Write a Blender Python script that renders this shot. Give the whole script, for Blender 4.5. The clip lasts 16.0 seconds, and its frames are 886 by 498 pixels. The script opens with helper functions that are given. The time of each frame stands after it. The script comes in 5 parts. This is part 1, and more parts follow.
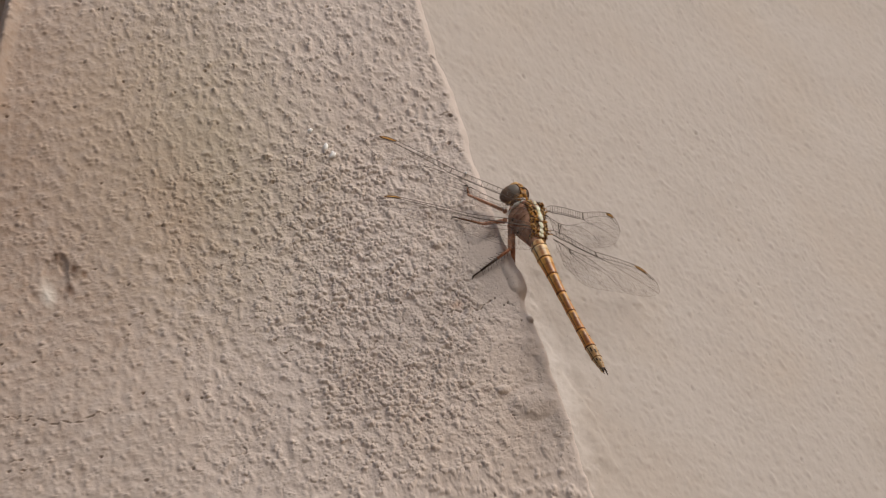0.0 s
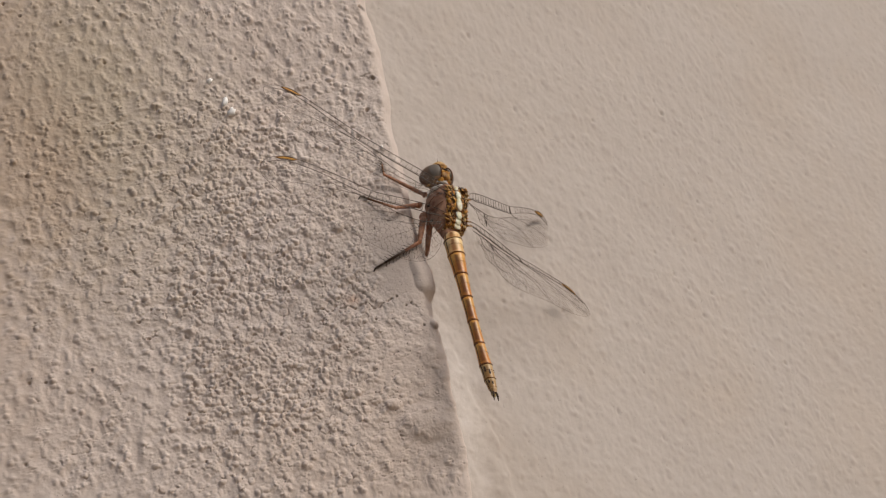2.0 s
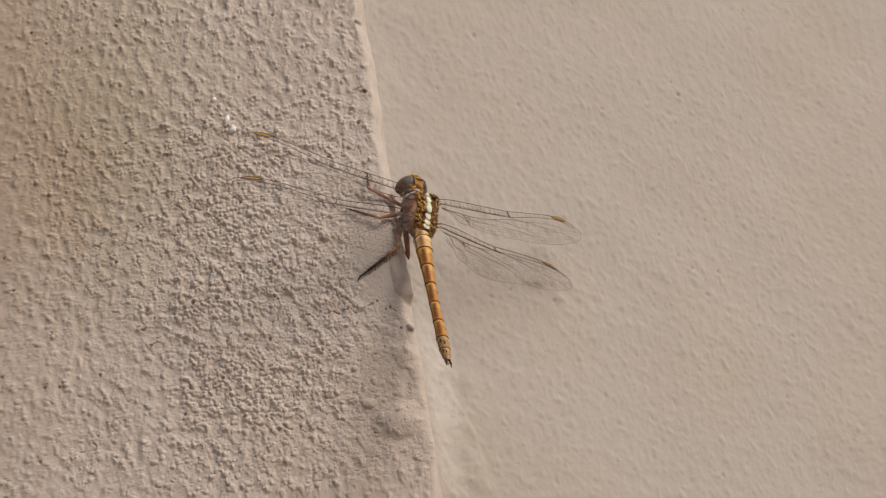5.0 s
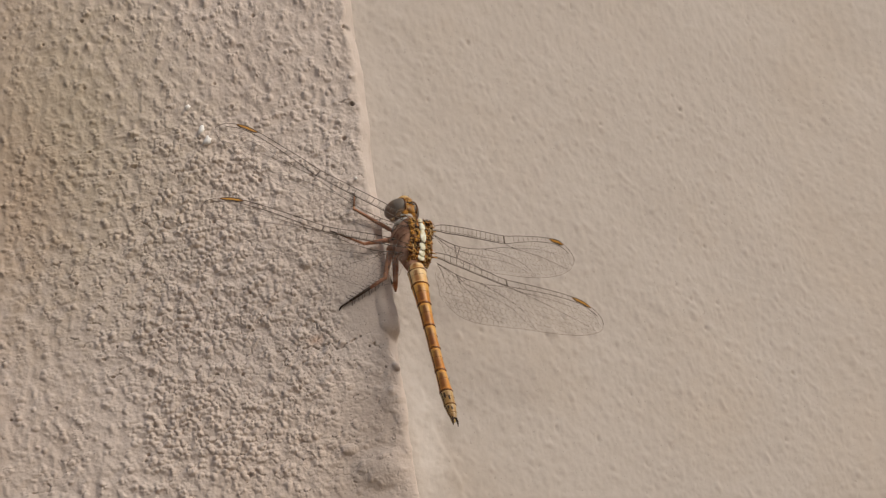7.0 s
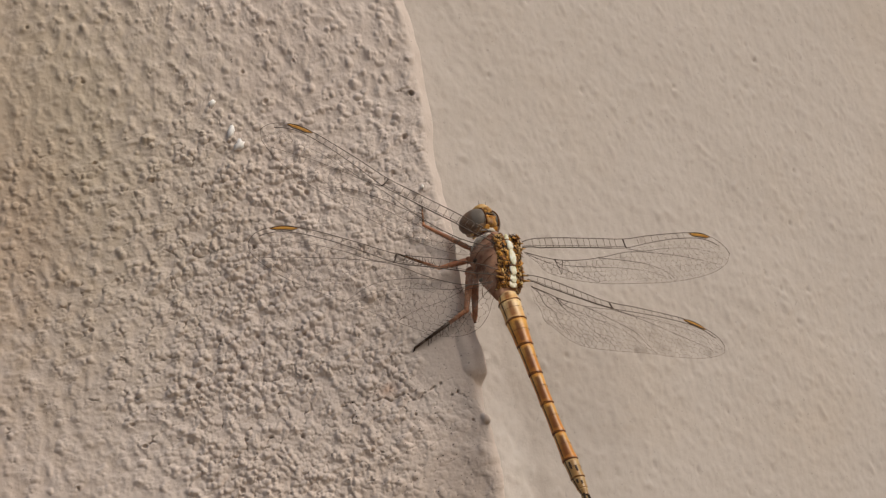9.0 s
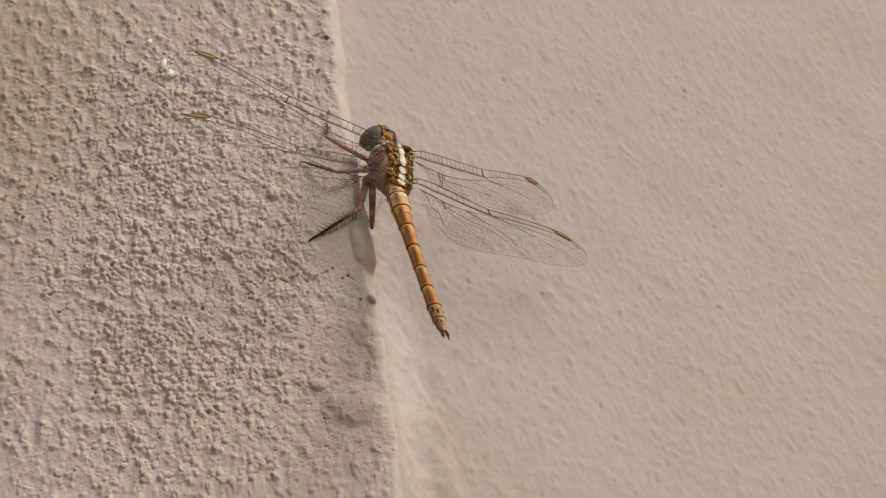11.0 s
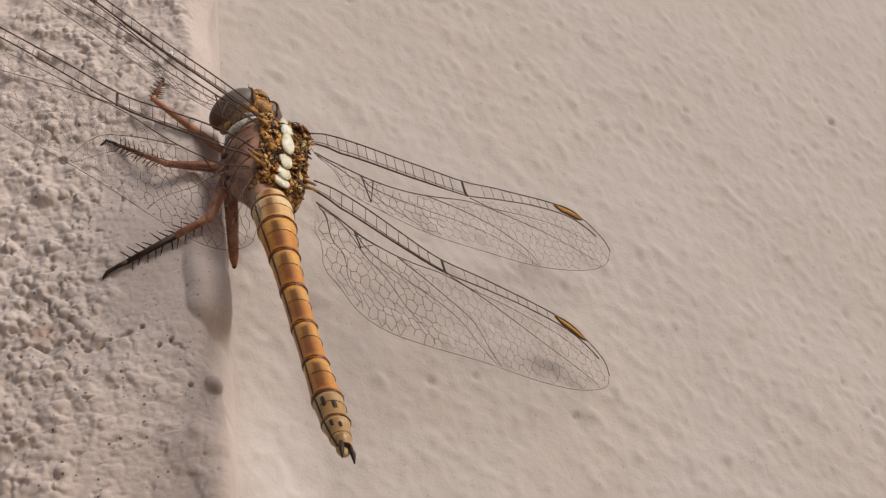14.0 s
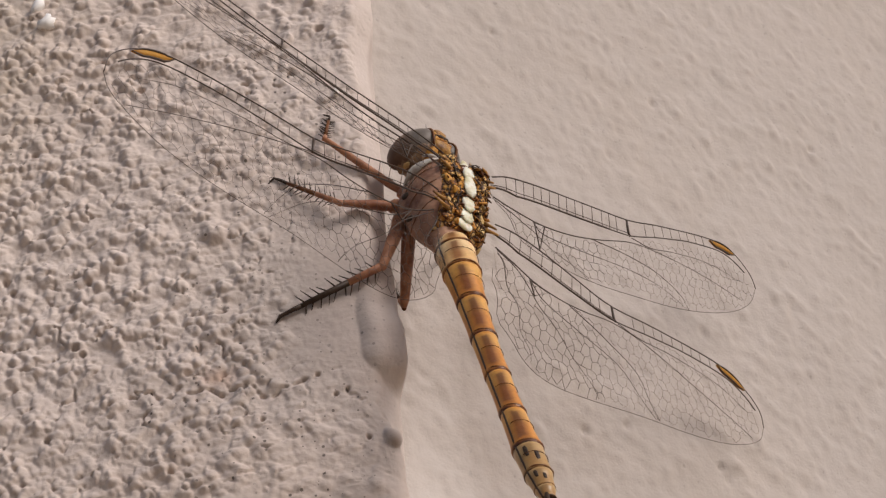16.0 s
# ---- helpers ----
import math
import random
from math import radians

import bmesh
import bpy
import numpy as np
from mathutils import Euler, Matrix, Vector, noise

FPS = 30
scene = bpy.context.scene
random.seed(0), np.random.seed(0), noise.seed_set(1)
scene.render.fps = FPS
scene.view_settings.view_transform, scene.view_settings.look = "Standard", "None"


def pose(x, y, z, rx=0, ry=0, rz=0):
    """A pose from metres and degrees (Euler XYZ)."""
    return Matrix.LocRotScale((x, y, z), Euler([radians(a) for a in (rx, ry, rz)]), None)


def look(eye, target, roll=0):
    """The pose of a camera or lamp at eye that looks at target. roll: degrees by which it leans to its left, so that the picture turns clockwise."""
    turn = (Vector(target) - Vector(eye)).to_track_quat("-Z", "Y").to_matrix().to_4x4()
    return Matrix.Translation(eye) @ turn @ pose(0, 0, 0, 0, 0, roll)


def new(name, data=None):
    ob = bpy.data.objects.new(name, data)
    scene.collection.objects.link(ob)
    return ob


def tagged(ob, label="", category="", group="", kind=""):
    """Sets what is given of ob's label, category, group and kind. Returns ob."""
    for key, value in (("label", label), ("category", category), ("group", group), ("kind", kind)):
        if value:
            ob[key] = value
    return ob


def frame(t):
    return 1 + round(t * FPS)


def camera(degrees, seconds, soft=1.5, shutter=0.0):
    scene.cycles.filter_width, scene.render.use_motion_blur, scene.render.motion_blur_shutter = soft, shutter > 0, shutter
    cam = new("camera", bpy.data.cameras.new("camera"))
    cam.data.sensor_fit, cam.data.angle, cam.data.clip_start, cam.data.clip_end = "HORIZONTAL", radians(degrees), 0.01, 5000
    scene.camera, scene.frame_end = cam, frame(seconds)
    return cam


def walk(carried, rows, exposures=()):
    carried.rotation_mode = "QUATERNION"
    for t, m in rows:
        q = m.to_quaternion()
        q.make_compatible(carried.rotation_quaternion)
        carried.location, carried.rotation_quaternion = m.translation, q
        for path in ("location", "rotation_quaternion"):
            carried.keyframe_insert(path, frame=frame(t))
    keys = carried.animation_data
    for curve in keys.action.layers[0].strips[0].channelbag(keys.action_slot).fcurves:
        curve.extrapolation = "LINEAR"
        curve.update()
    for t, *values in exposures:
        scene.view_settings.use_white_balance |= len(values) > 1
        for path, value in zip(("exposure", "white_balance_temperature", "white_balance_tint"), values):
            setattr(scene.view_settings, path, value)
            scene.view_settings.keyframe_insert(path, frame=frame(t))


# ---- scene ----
cam = camera(26.0, 16.0, soft=1.35)
PATH = [
    (0.0, pose(-0.07908, -0.29190, -0.13975, 118.925, 16.350, -4.354)),
    (0.5, pose(-0.05911, -0.31738, -0.12923, 116.409, 14.457, -3.644)),
    (1.0, pose(-0.05856, -0.29047, -0.12104, 116.040, 13.371, -5.190)),
    (1.5, pose(-0.04888, -0.26730, -0.12349, 116.599, 11.723, -5.562)),
    (2.0, pose(-0.05097, -0.26340, -0.11107, 115.186, 11.319, -6.494)),
    (2.5, pose(-0.03946, -0.25673, -0.09463, 113.277, 10.513, -5.474)),
    (3.0, pose(-0.01450, -0.25931, -0.09703, 113.149, 9.528, -1.807)),
    (3.5, pose(0.00110, -0.26425, -0.10347, 113.469, 8.847, 1.114)),
    (4.0, pose(0.00278, -0.28239, -0.10686, 113.438, 9.211, 2.337)),
    (4.2, pose(0.00007, -0.28966, -0.10725, 113.215, 9.270, 2.463)),
    (6.3, pose(-0.00241, -0.29924, -0.08250, 108.877, 8.259, 0.429)),
    (6.5, pose(0.00250, -0.29885, -0.07751, 108.385, 7.849, 0.707)),
    (7.0, pose(-0.00875, -0.27961, -0.08134, 109.715, 7.880, -0.966)),
    (7.5, pose(-0.03405, -0.27479, -0.05715, 106.770, 9.264, -4.571)),
    (8.0, pose(-0.04968, -0.25639, -0.04055, 104.754, 10.544, -7.045)),
    (8.5, pose(-0.04806, -0.25038, -0.02819, 102.646, 10.939, -7.123)),
    (9.0, pose(-0.03453, -0.23947, -0.03080, 102.727, 10.776, -5.529)),
    (9.5, pose(-0.02138, -0.23663, -0.06269, 107.735, 9.909, -2.980)),
    (9.7, pose(-0.01288, -0.23866, -0.07094, 109.267, 9.446, -1.212)),
    (11.8, pose(-0.00112, -0.21728, -0.13454, 122.736, 6.531, 0.704)),
    (12.0, pose(0.00512, -0.19524, -0.12576, 123.282, 5.388, 1.293)),
    (12.5, pose(0.00596, -0.14909, -0.10767, 126.441, 5.584, 1.602)),
    (13.0, pose(0.01080, -0.13425, -0.09582, 127.541, 5.602, 1.698)),
    (13.5, pose(0.00820, -0.11793, -0.08953, 129.270, 5.952, 1.530)),
    (14.0, pose(0.01279, -0.10534, -0.07501, 128.990, 6.014, 2.799)),
    (14.5, pose(0.00273, -0.10291, -0.07039, 128.146, 5.551, 0.978)),
    (15.0, pose(0.00420, -0.10880, -0.06678, 127.934, 5.327, 1.627)),
    (15.5, pose(0.00399, -0.10776, -0.06717, 128.044, 5.035, 1.662)),
    (16.0, pose(-0.00078, -0.10962, -0.06819, 127.536, 4.719, 0.731)),
]
EXPOSURES = [(0.0, -0.07, 6330, 8.0), (2.5, -0.08, 6400, 8.0), (4.2, -0.09, 6530, 7.2), (8.0, -0.10, 6540, 6.5), (9.7, -0.10, 6510, 6.8), (12.0, -0.01, 6415, 8.5), (16.0, 0.04, 6240, 11.5)]
walk(cam, PATH, EXPOSURES)

# ---- world, sun and exposure ----
SUN_DIR = Vector((0.71, -0.55, 0.71)).normalized()
world = bpy.data.worlds.new("sky")
scene.world = world
world.use_nodes = True
_nt = world.node_tree
_sky = _nt.nodes.new("ShaderNodeTexSky")
_sky.sky_type = "NISHITA"
_sky.sun_disc = False
_sky.sun_elevation = math.asin(SUN_DIR.z)
_sky.sun_rotation = math.atan2(SUN_DIR.x, SUN_DIR.y)
_sky.dust_density = 3.0
_nt.nodes["Background"].inputs["Strength"].default_value = 0.075
_nt.links.new(_sky.outputs[0], _nt.nodes["Background"].inputs["Color"])

_sun = bpy.data.lights.new("sun", "SUN")
_sun.energy = 2.33
_sun.angle = radians(22)
_sun.color = (1.0, 0.89, 0.805)
sun = new("sun", _sun)
sun.matrix_world = look(SUN_DIR * 3.0, (0, 0, 0))


# ---- materials ----
def mat(name, base=(0.8, 0.8, 0.8), rough=0.6, metal=0.0):
    m = bpy.data.materials.new(name)
    m.use_nodes = True
    b = m.node_tree.nodes["Principled BSDF"]
    b.inputs["Base Color"].default_value = (*base, 1)
    b.inputs["Roughness"].default_value = rough
    b.inputs["Metallic"].default_value = metal
    return m, m.node_tree, b


def node(t, kind, **ins):
    n = t.nodes.new(kind)
    for k, v in ins.items():
        n.inputs[k.replace("_", " ")].default_value = v
    return n


def noise_tex(t, scale, detail=4.0, rough=0.55, coord="Object", stretch=None):
    c = t.nodes.new("ShaderNodeTexCoord")
    n = node(t, "ShaderNodeTexNoise", Scale=scale, Detail=detail, Roughness=rough)
    if stretch:
        mp = t.nodes.new("ShaderNodeMapping")
        mp.inputs["Scale"].default_value = stretch
        t.links.new(c.outputs[coord], mp.inputs["Vector"])
        t.links.new(mp.outputs[0], n.inputs["Vector"])
    else:
        t.links.new(c.outputs[coord], n.inputs["Vector"])
    return n


def ramp(t, src, stops):
    r = t.nodes.new("ShaderNodeValToRGB")
    e = r.color_ramp.elements
    while len(e) < len(stops):
        e.new(0.5)
    for el, (p, c) in zip(e, stops):
        el.position = p
        el.color = (*c, 1) if len(c) == 3 else c
    t.links.new(src, r.inputs[0])
    return r


def mixc(t, fac, a, b, blend="MIX"):
    m = t.nodes.new("ShaderNodeMix")
    m.data_type = "RGBA"
    m.blend_type = blend
    for sock, v in ((m.inputs[0], fac), (m.inputs[6], a), (m.inputs[7], b)):
        if hasattr(v, "is_output"):
            t.links.new(v, sock)
        elif isinstance(v, (int, float)):
            sock.default_value = v
        else:
            sock.default_value = (*v, 1)
    return m.outputs[2]


def bump(t, b, height, strength, distance):
    n = node(t, "ShaderNodeBump", Strength=strength, Distance=distance)
    t.links.new(height, n.inputs["Height"])
    t.links.new(n.outputs[0], b.inputs["Normal"])
    return n


def plaster(name, paint, under, grime, bump_mm, tone_patches=(), worn=0.5, pores=0.25, pore_patch=None):
    """Painted plaster: paint, worn patches that show the layer under it, grime at two scales."""
    m, t, b = mat(name, paint, 0.82)
    broad = noise_tex(t, 38, 5, 0.6)
    fine = noise_tex(t, 420, 5, 0.6)
    specks = noise_tex(t, 1500, 2, 0.5)
    c1 = mixc(t, ramp(t, broad.outputs[0], [(0.44, (0, 0, 0)), (0.72, (1, 1, 1))]).outputs[0], paint, under)
    f2 = ramp(t, fine.outputs[0], [(0.45, (0, 0, 0)), (0.75, (0.55, 0.55, 0.55))])
    c2 = mixc(t, f2.outputs[0], c1, grime)
    f3 = ramp(t, specks.outputs[0], [(0.24, (0.4, 0.4, 0.4)), (0.32, (0, 0, 0))])
    c3 = mixc(t, f3.outputs[0], c2, tuple(v * 0.55 for v in grime))
    wash = noise_tex(t, 11, 3, 0.5)
    c3 = mixc(t, ramp(t, wash.outputs[0], [(0.46, (0, 0, 0)), (0.66, (worn, worn, worn))]).outputs[0], c3, tuple(v * w for v, w in zip(under, (0.92, 0.84, 0.76))))
    # pin-prick pores, left flat: the shade inside each hole is put into the colour
    dots = t.nodes.new("ShaderNodeTexVoronoi")
    dots.inputs["Scale"].default_value = 1300
    co = t.nodes.new("ShaderNodeTexCoord")
    sep = t.nodes.new("ShaderNodeSeparateXYZ")
    flat = t.nodes.new("ShaderNodeCombineXYZ")
    t.links.new(co.outputs["Object"], sep.inputs[0])
    t.links.new(sep.outputs[0], flat.inputs[0])
    t.links.new(sep.outputs[2], flat.inputs[1])
    dots.voronoi_dimensions = "2D"
    t.links.new(flat.outputs[0], dots.inputs["Vector"])
    some = noise_tex(t, 160, 3, 0.6)
    lot = t.nodes.new("ShaderNodeSeparateColor")
    t.links.new(dots.outputs["Color"], lot.inputs[0])
    size = t.nodes.new("ShaderNodeMath")
    size.operation = "MULTIPLY_ADD"
    size.inputs[1].default_value = 0.24
    t.links.new(lot.outputs[0], size.inputs[0])
    t.links.new(dots.outputs["Distance"], size.inputs[2])
    near = ramp(t, size.outputs[0], [(0.135, (1, 1, 1)), (0.175, (0, 0, 0))])
    here = ramp(t, some.outputs[0], [(0.62 - 0.25 * pores, (0, 0, 0)), (0.68 - 0.2 * pores, (0.85, 0.85, 0.85))])
    where = here.outputs[0]
    if pore_patch:
        d = t.nodes.new("ShaderNodeVectorMath")
        d.operation = "SUBTRACT"
        d.inputs[1].default_value = pore_patch[0]
        t.links.new(co.outputs["Object"], d.inputs[0])
        e = t.nodes.new("ShaderNodeVectorMath")
        e.operation = "DIVIDE"
        e.inputs[1].default_value = pore_patch[1]
        t.links.new(d.outputs[0], e.inputs[0])
        ln = t.nodes.new("ShaderNodeVectorMath")
        ln.operation = "LENGTH"
        t.links.new(e.outputs[0], ln.inputs[0])
        inside = ramp(t, ln.outputs["Value"], [(0.6, (0.8, 0.8, 0.8)), (1.0, (0, 0, 0))])
        spotty = ramp(t, fine.outputs[0], [(0.42, (0, 0, 0)), (0.5, (1, 1, 1))])
        where = mixc(t, 1.0, where, mixc(t, 1.0, inside.outputs[0], spotty.outputs[0], "MULTIPLY"), "LIGHTEN")
    c3 = mixc(t, mixc(t, 1.0, near.outputs[0], where, "MULTIPLY"), c3, (0.07, 0.055, 0.045))
    for place, size, tone, most in tone_patches:
        c = t.nodes.new("ShaderNodeTexCoord")
        d = t.nodes.new("ShaderNodeVectorMath")
        d.operation = "SUBTRACT"
        d.inputs[1].default_value = place
        t.links.new(c.outputs["Object"], d.inputs[0])
        e = t.nodes.new("ShaderNodeVectorMath")
        e.operation = "DIVIDE"
        e.inputs[1].default_value = size
        t.links.new(d.outputs[0], e.inputs[0])
        ln = t.nodes.new("ShaderNodeVectorMath")
        ln.operation = "LENGTH"
        t.links.new(e.outputs[0], ln.inputs[0])
        rag = t.nodes.new("ShaderNodeMath")
        rag.operation = "MULTIPLY_ADD"
        rag.inputs[1].default_value = 0.7
        t.links.new(fine.outputs[0], rag.inputs[0])
        t.links.new(ln.outputs["Value"], rag.inputs[2])
        c3 = mixc(t, ramp(t, rag.outputs[0], [(0.45, (most,) * 3), (0.999, (0, 0, 0))]).outputs[0], c3, tone)
    t.links.new(c3, b.inputs["Base Color"])
    rough_r = ramp(t, fine.outputs[0], [(0.3, (0.72,) * 3), (0.7, (0.9,) * 3)])
    t.links.new(rough_r.outputs[0], b.inputs["Roughness"])
    b.inputs["Specular IOR Level"].default_value = 0.3
    add = t.nodes.new("ShaderNodeMath")
    add.operation = "MULTIPLY_ADD"
    add.inputs[1].default_value = 0.35
    t.links.new(specks.outputs[0], add.inputs[0])
    t.links.new(fine.outputs[0], add.inputs[2])
    grit = noise_tex(t, 3600, 3, 0.6)
    add2 = t.nodes.new("ShaderNodeMath")
    add2.operation = "MULTIPLY_ADD"
    add2.inputs[1].default_value = 0.4
    t.links.new(grit.outputs[0], add2.inputs[0])
    t.links.new(add.outputs[0], add2.inputs[2])
    bump(t, b, add2.outputs[0], 0.7, bump_mm * 0.001)
    return m


WALL_STAINS_AND_SHADE = (
    ((-0.1050, 0.0, 0.0600), (0.1100, 0.08, 0.1500), (0.35, 0.245, 0.175), 0.95),
    ((-0.0480, 0.0, 0.0480), (0.0440, 0.06, 0.0700), (0.47, 0.395, 0.305), 0.9),
    ((-0.0630, 0.0, 0.0520), (0.0300, 0.05, 0.0700), (0.42, 0.30, 0.215), 0.35),
    ((-0.0540, 0.0, 0.0340), (0.0160, 0.05, 0.0260), (0.44, 0.32, 0.23), 0.35),
    ((-0.0790, 0.0, 0.0255), (0.0026, 0.02, 0.0056), (0.62, 0.57, 0.51), 0.9),
    ((-0.0762, 0.0, 0.0320), (0.0017, 0.02, 0.0030), (0.13, 0.07, 0.04), 0.85),
    ((-0.0738, 0.0, 0.0290), (0.0018, 0.02, 0.0030), (0.10, 0.05, 0.026), 0.9),
    ((-0.0752, 0.0, 0.0252), (0.0015, 0.02, 0.0030), (0.18, 0.10, 0.06), 0.8),
    ((-0.0722, 0.0, 0.0275), (0.0010, 0.02, 0.0014), (0.20, 0.11, 0.065), 0.7),
    ((-0.0657, 0.0, 0.0353), (0.0013, 0.02, 0.0012), (0.20, 0.14, 0.10), 0.8),
    # shade inside two pits of the arris, put into the colour
    ((-0.0005, 0.0, 0.0581), (0.0010, 0.02, 0.0009), (0.13, 0.10, 0.08), 0.9),
    ((-0.0015, 0.0, 0.0443), (0.0008, 0.02, 0.0008), (0.13, 0.10, 0.08), 0.9),
    # greyer over the smoothed patch left of the arris
    ((-0.0060, 0.0, 0.0120), (0.0110, 0.02, 0.0180), (0.44, 0.385, 0.35), 0.6),
    ((-0.0116, 0.0, 0.0059), (0.0030, 0.02, 0.0016), (0.50, 0.33, 0.24), 0.6),
    # darker on the knob and just below it
    ((0.0002, 0.0, -0.0004), (0.0011, 0.02, 0.0012), (0.22, 0.17, 0.145), 0.6),
)
M_WALL = plaster("rough_plaster", (0.61, 0.527, 0.474), (0.56, 0.47, 0.408), (0.49, 0.415, 0.365), 0.10, WALL_STAINS_AND_SHADE, 0.22, 0.05, ((-0.0075, 0, 0.010), (0.0090, 1, 0.038)))
# the one tone here is paler, along the skim beside the inner corner
M_SMOOTH = plaster("smooth_plaster", (0.462, 0.411, 0.372), (0.46, 0.398, 0.345), (0.42, 0.372, 0.332), 0.14, (((0.0030, 0.0075, -0.0060), (0.0062, 0.02, 0.0420), (0.60, 0.55, 0.51), 0.8),), 0.12, -1.0)
M_GROUND = plaster("dry_earth", (0.36, 0.29, 0.22), (0.30, 0.24, 0.18), (0.26, 0.21, 0.16), 0.5)
M_FLAKE, _, _ = mat("white_paint_flake", (0.85, 0.83, 0.80), 0.6)


def chitin(name, base, dark, rough=0.52, scale=900.0, lo=0.42, hi=0.66, coat=0.01):
    m, t, b = mat(name, base, rough)
    n = noise_tex(t, scale, 4, 0.6)
    t.links.new(mixc(t, ramp(t, n.outputs[0], [(lo, (0, 0, 0)), (hi, (1, 1, 1))]).outputs[0], base, dark), b.inputs["Base Color"])
    b.inputs["Coat Weight"].default_value = coat
    b.inputs["Coat Roughness"].default_value = 0.25
    n2 = noise_tex(t, scale * 4, 3, 0.5)
    bump(t, b, n2.outputs[0], 0.45, 0.00014)
    b.inputs["Specular IOR Level"].default_value = 0.22
    b.inputs["Subsurface Weight"].default_value = 0.08
    b.inputs["Subsurface Radius"].default_value = (0.0008, 0.0004, 0.0002)
    return m


M_AMBER = chitin("amber_chitin", (0.58, 0.29, 0.055), (0.36, 0.14, 0.022))
M_PALE = chitin("pale_straw_chitin", (0.60, 0.40, 0.17), (0.44, 0.24, 0.07))
M_TIP = chitin("buff_chitin", (0.50, 0.36, 0.15), (0.34, 0.21, 0.07))
M_RUST = chitin("rust_brown_chitin", (0.46, 0.265, 0.17), (0.15, 0.060, 0.034), 0.5, 480, 0.36, 0.64)
M_LEG = chitin("orange_brown_chitin", (0.45, 0.215, 0.115), (0.20, 0.072, 0.034), 0.5, 620, 0.38, 0.66)
M_DARK = chitin("dark_brown_chitin", (0.050, 0.030, 0.018), (0.028, 0.016, 0.010))
M_BROWN = chitin("brown_band_chitin", (0.150, 0.055, 0.014), (0.090, 0.030, 0.008))
M_WHITE = chitin("cream_white_chitin", (0.80, 0.80, 0.68), (0.62, 0.56, 0.34), 0.4, 1300)
M_STRIPE = chitin("grey_white_stripe", (0.55, 0.52, 0.47), (0.42, 0.36, 0.31))
M_FACE = chitin("mottled_ochre_chitin", (0.44, 0.24, 0.065), (0.16, 0.07, 0.025), 0.4, 1500)
M_NAPE = chitin("dull_brown_chitin", (0.30, 0.185, 0.10), (0.10, 0.055, 0.035), 0.45, 1100)
M_VEIN, _, _ = mat("dark_vein", (0.05, 0.028, 0.015), 0.45)
M_NET, _, _ = mat("brown_net_vein", (0.062, 0.04, 0.027), 0.55)


def joint_material():
    """Small amber plates with dark seams between them."""
    m, t, b = mat("amber_joint_plates", (0.55, 0.27, 0.05), 0.4)
    c = t.nodes.new("ShaderNodeTexCoord")
    wob = noise_tex(t, 1500, 3, 0.6)
    at = t.nodes.new("ShaderNodeMix")
    at.data_type = "VECTOR"
    at.inputs[0].default_value = 0.0006
    t.links.new(c.outputs["Object"], at.inputs[4])
    t.links.new(wob.outputs["Color"], at.inputs[5])
    cells = node(t, "ShaderNodeTexVoronoi", Scale=1900.0)
    seams = node(t, "ShaderNodeTexVoronoi", Scale=1900.0)
    seams.feature = "DISTANCE_TO_EDGE"
    for v in (cells, seams):
        t.links.new(at.outputs[1], v.inputs["Vector"])
    lot = t.nodes.new("ShaderNodeSeparateColor")
    t.links.new(cells.outputs["Color"], lot.inputs[0])
    tone = ramp(t, lot.outputs[0], [(0.0, (0.30, 0.115, 0.022)), (0.35, (0.55, 0.25, 0.045)), (0.7, (0.68, 0.36, 0.08)), (1.0, (0.72, 0.52, 0.22))])
    line = ramp(t, seams.outputs["Distance"], [(0.03, (1, 1, 1)), (0.14, (0, 0, 0))])
    t.links.new(mixc(t, line.outputs[0], tone.outputs[0], (0.05, 0.02, 0.008)), b.inputs["Base Color"])
    b.inputs["Specular IOR Level"].default_value = 0.4
    rise = ramp(t, seams.outputs["Distance"], [(0.0, (0, 0, 0)), (0.3, (1, 1, 1))])
    bump(t, b, rise.outputs[0], 1.0, 0.00012)
    return m


M_JOINT = joint_material()


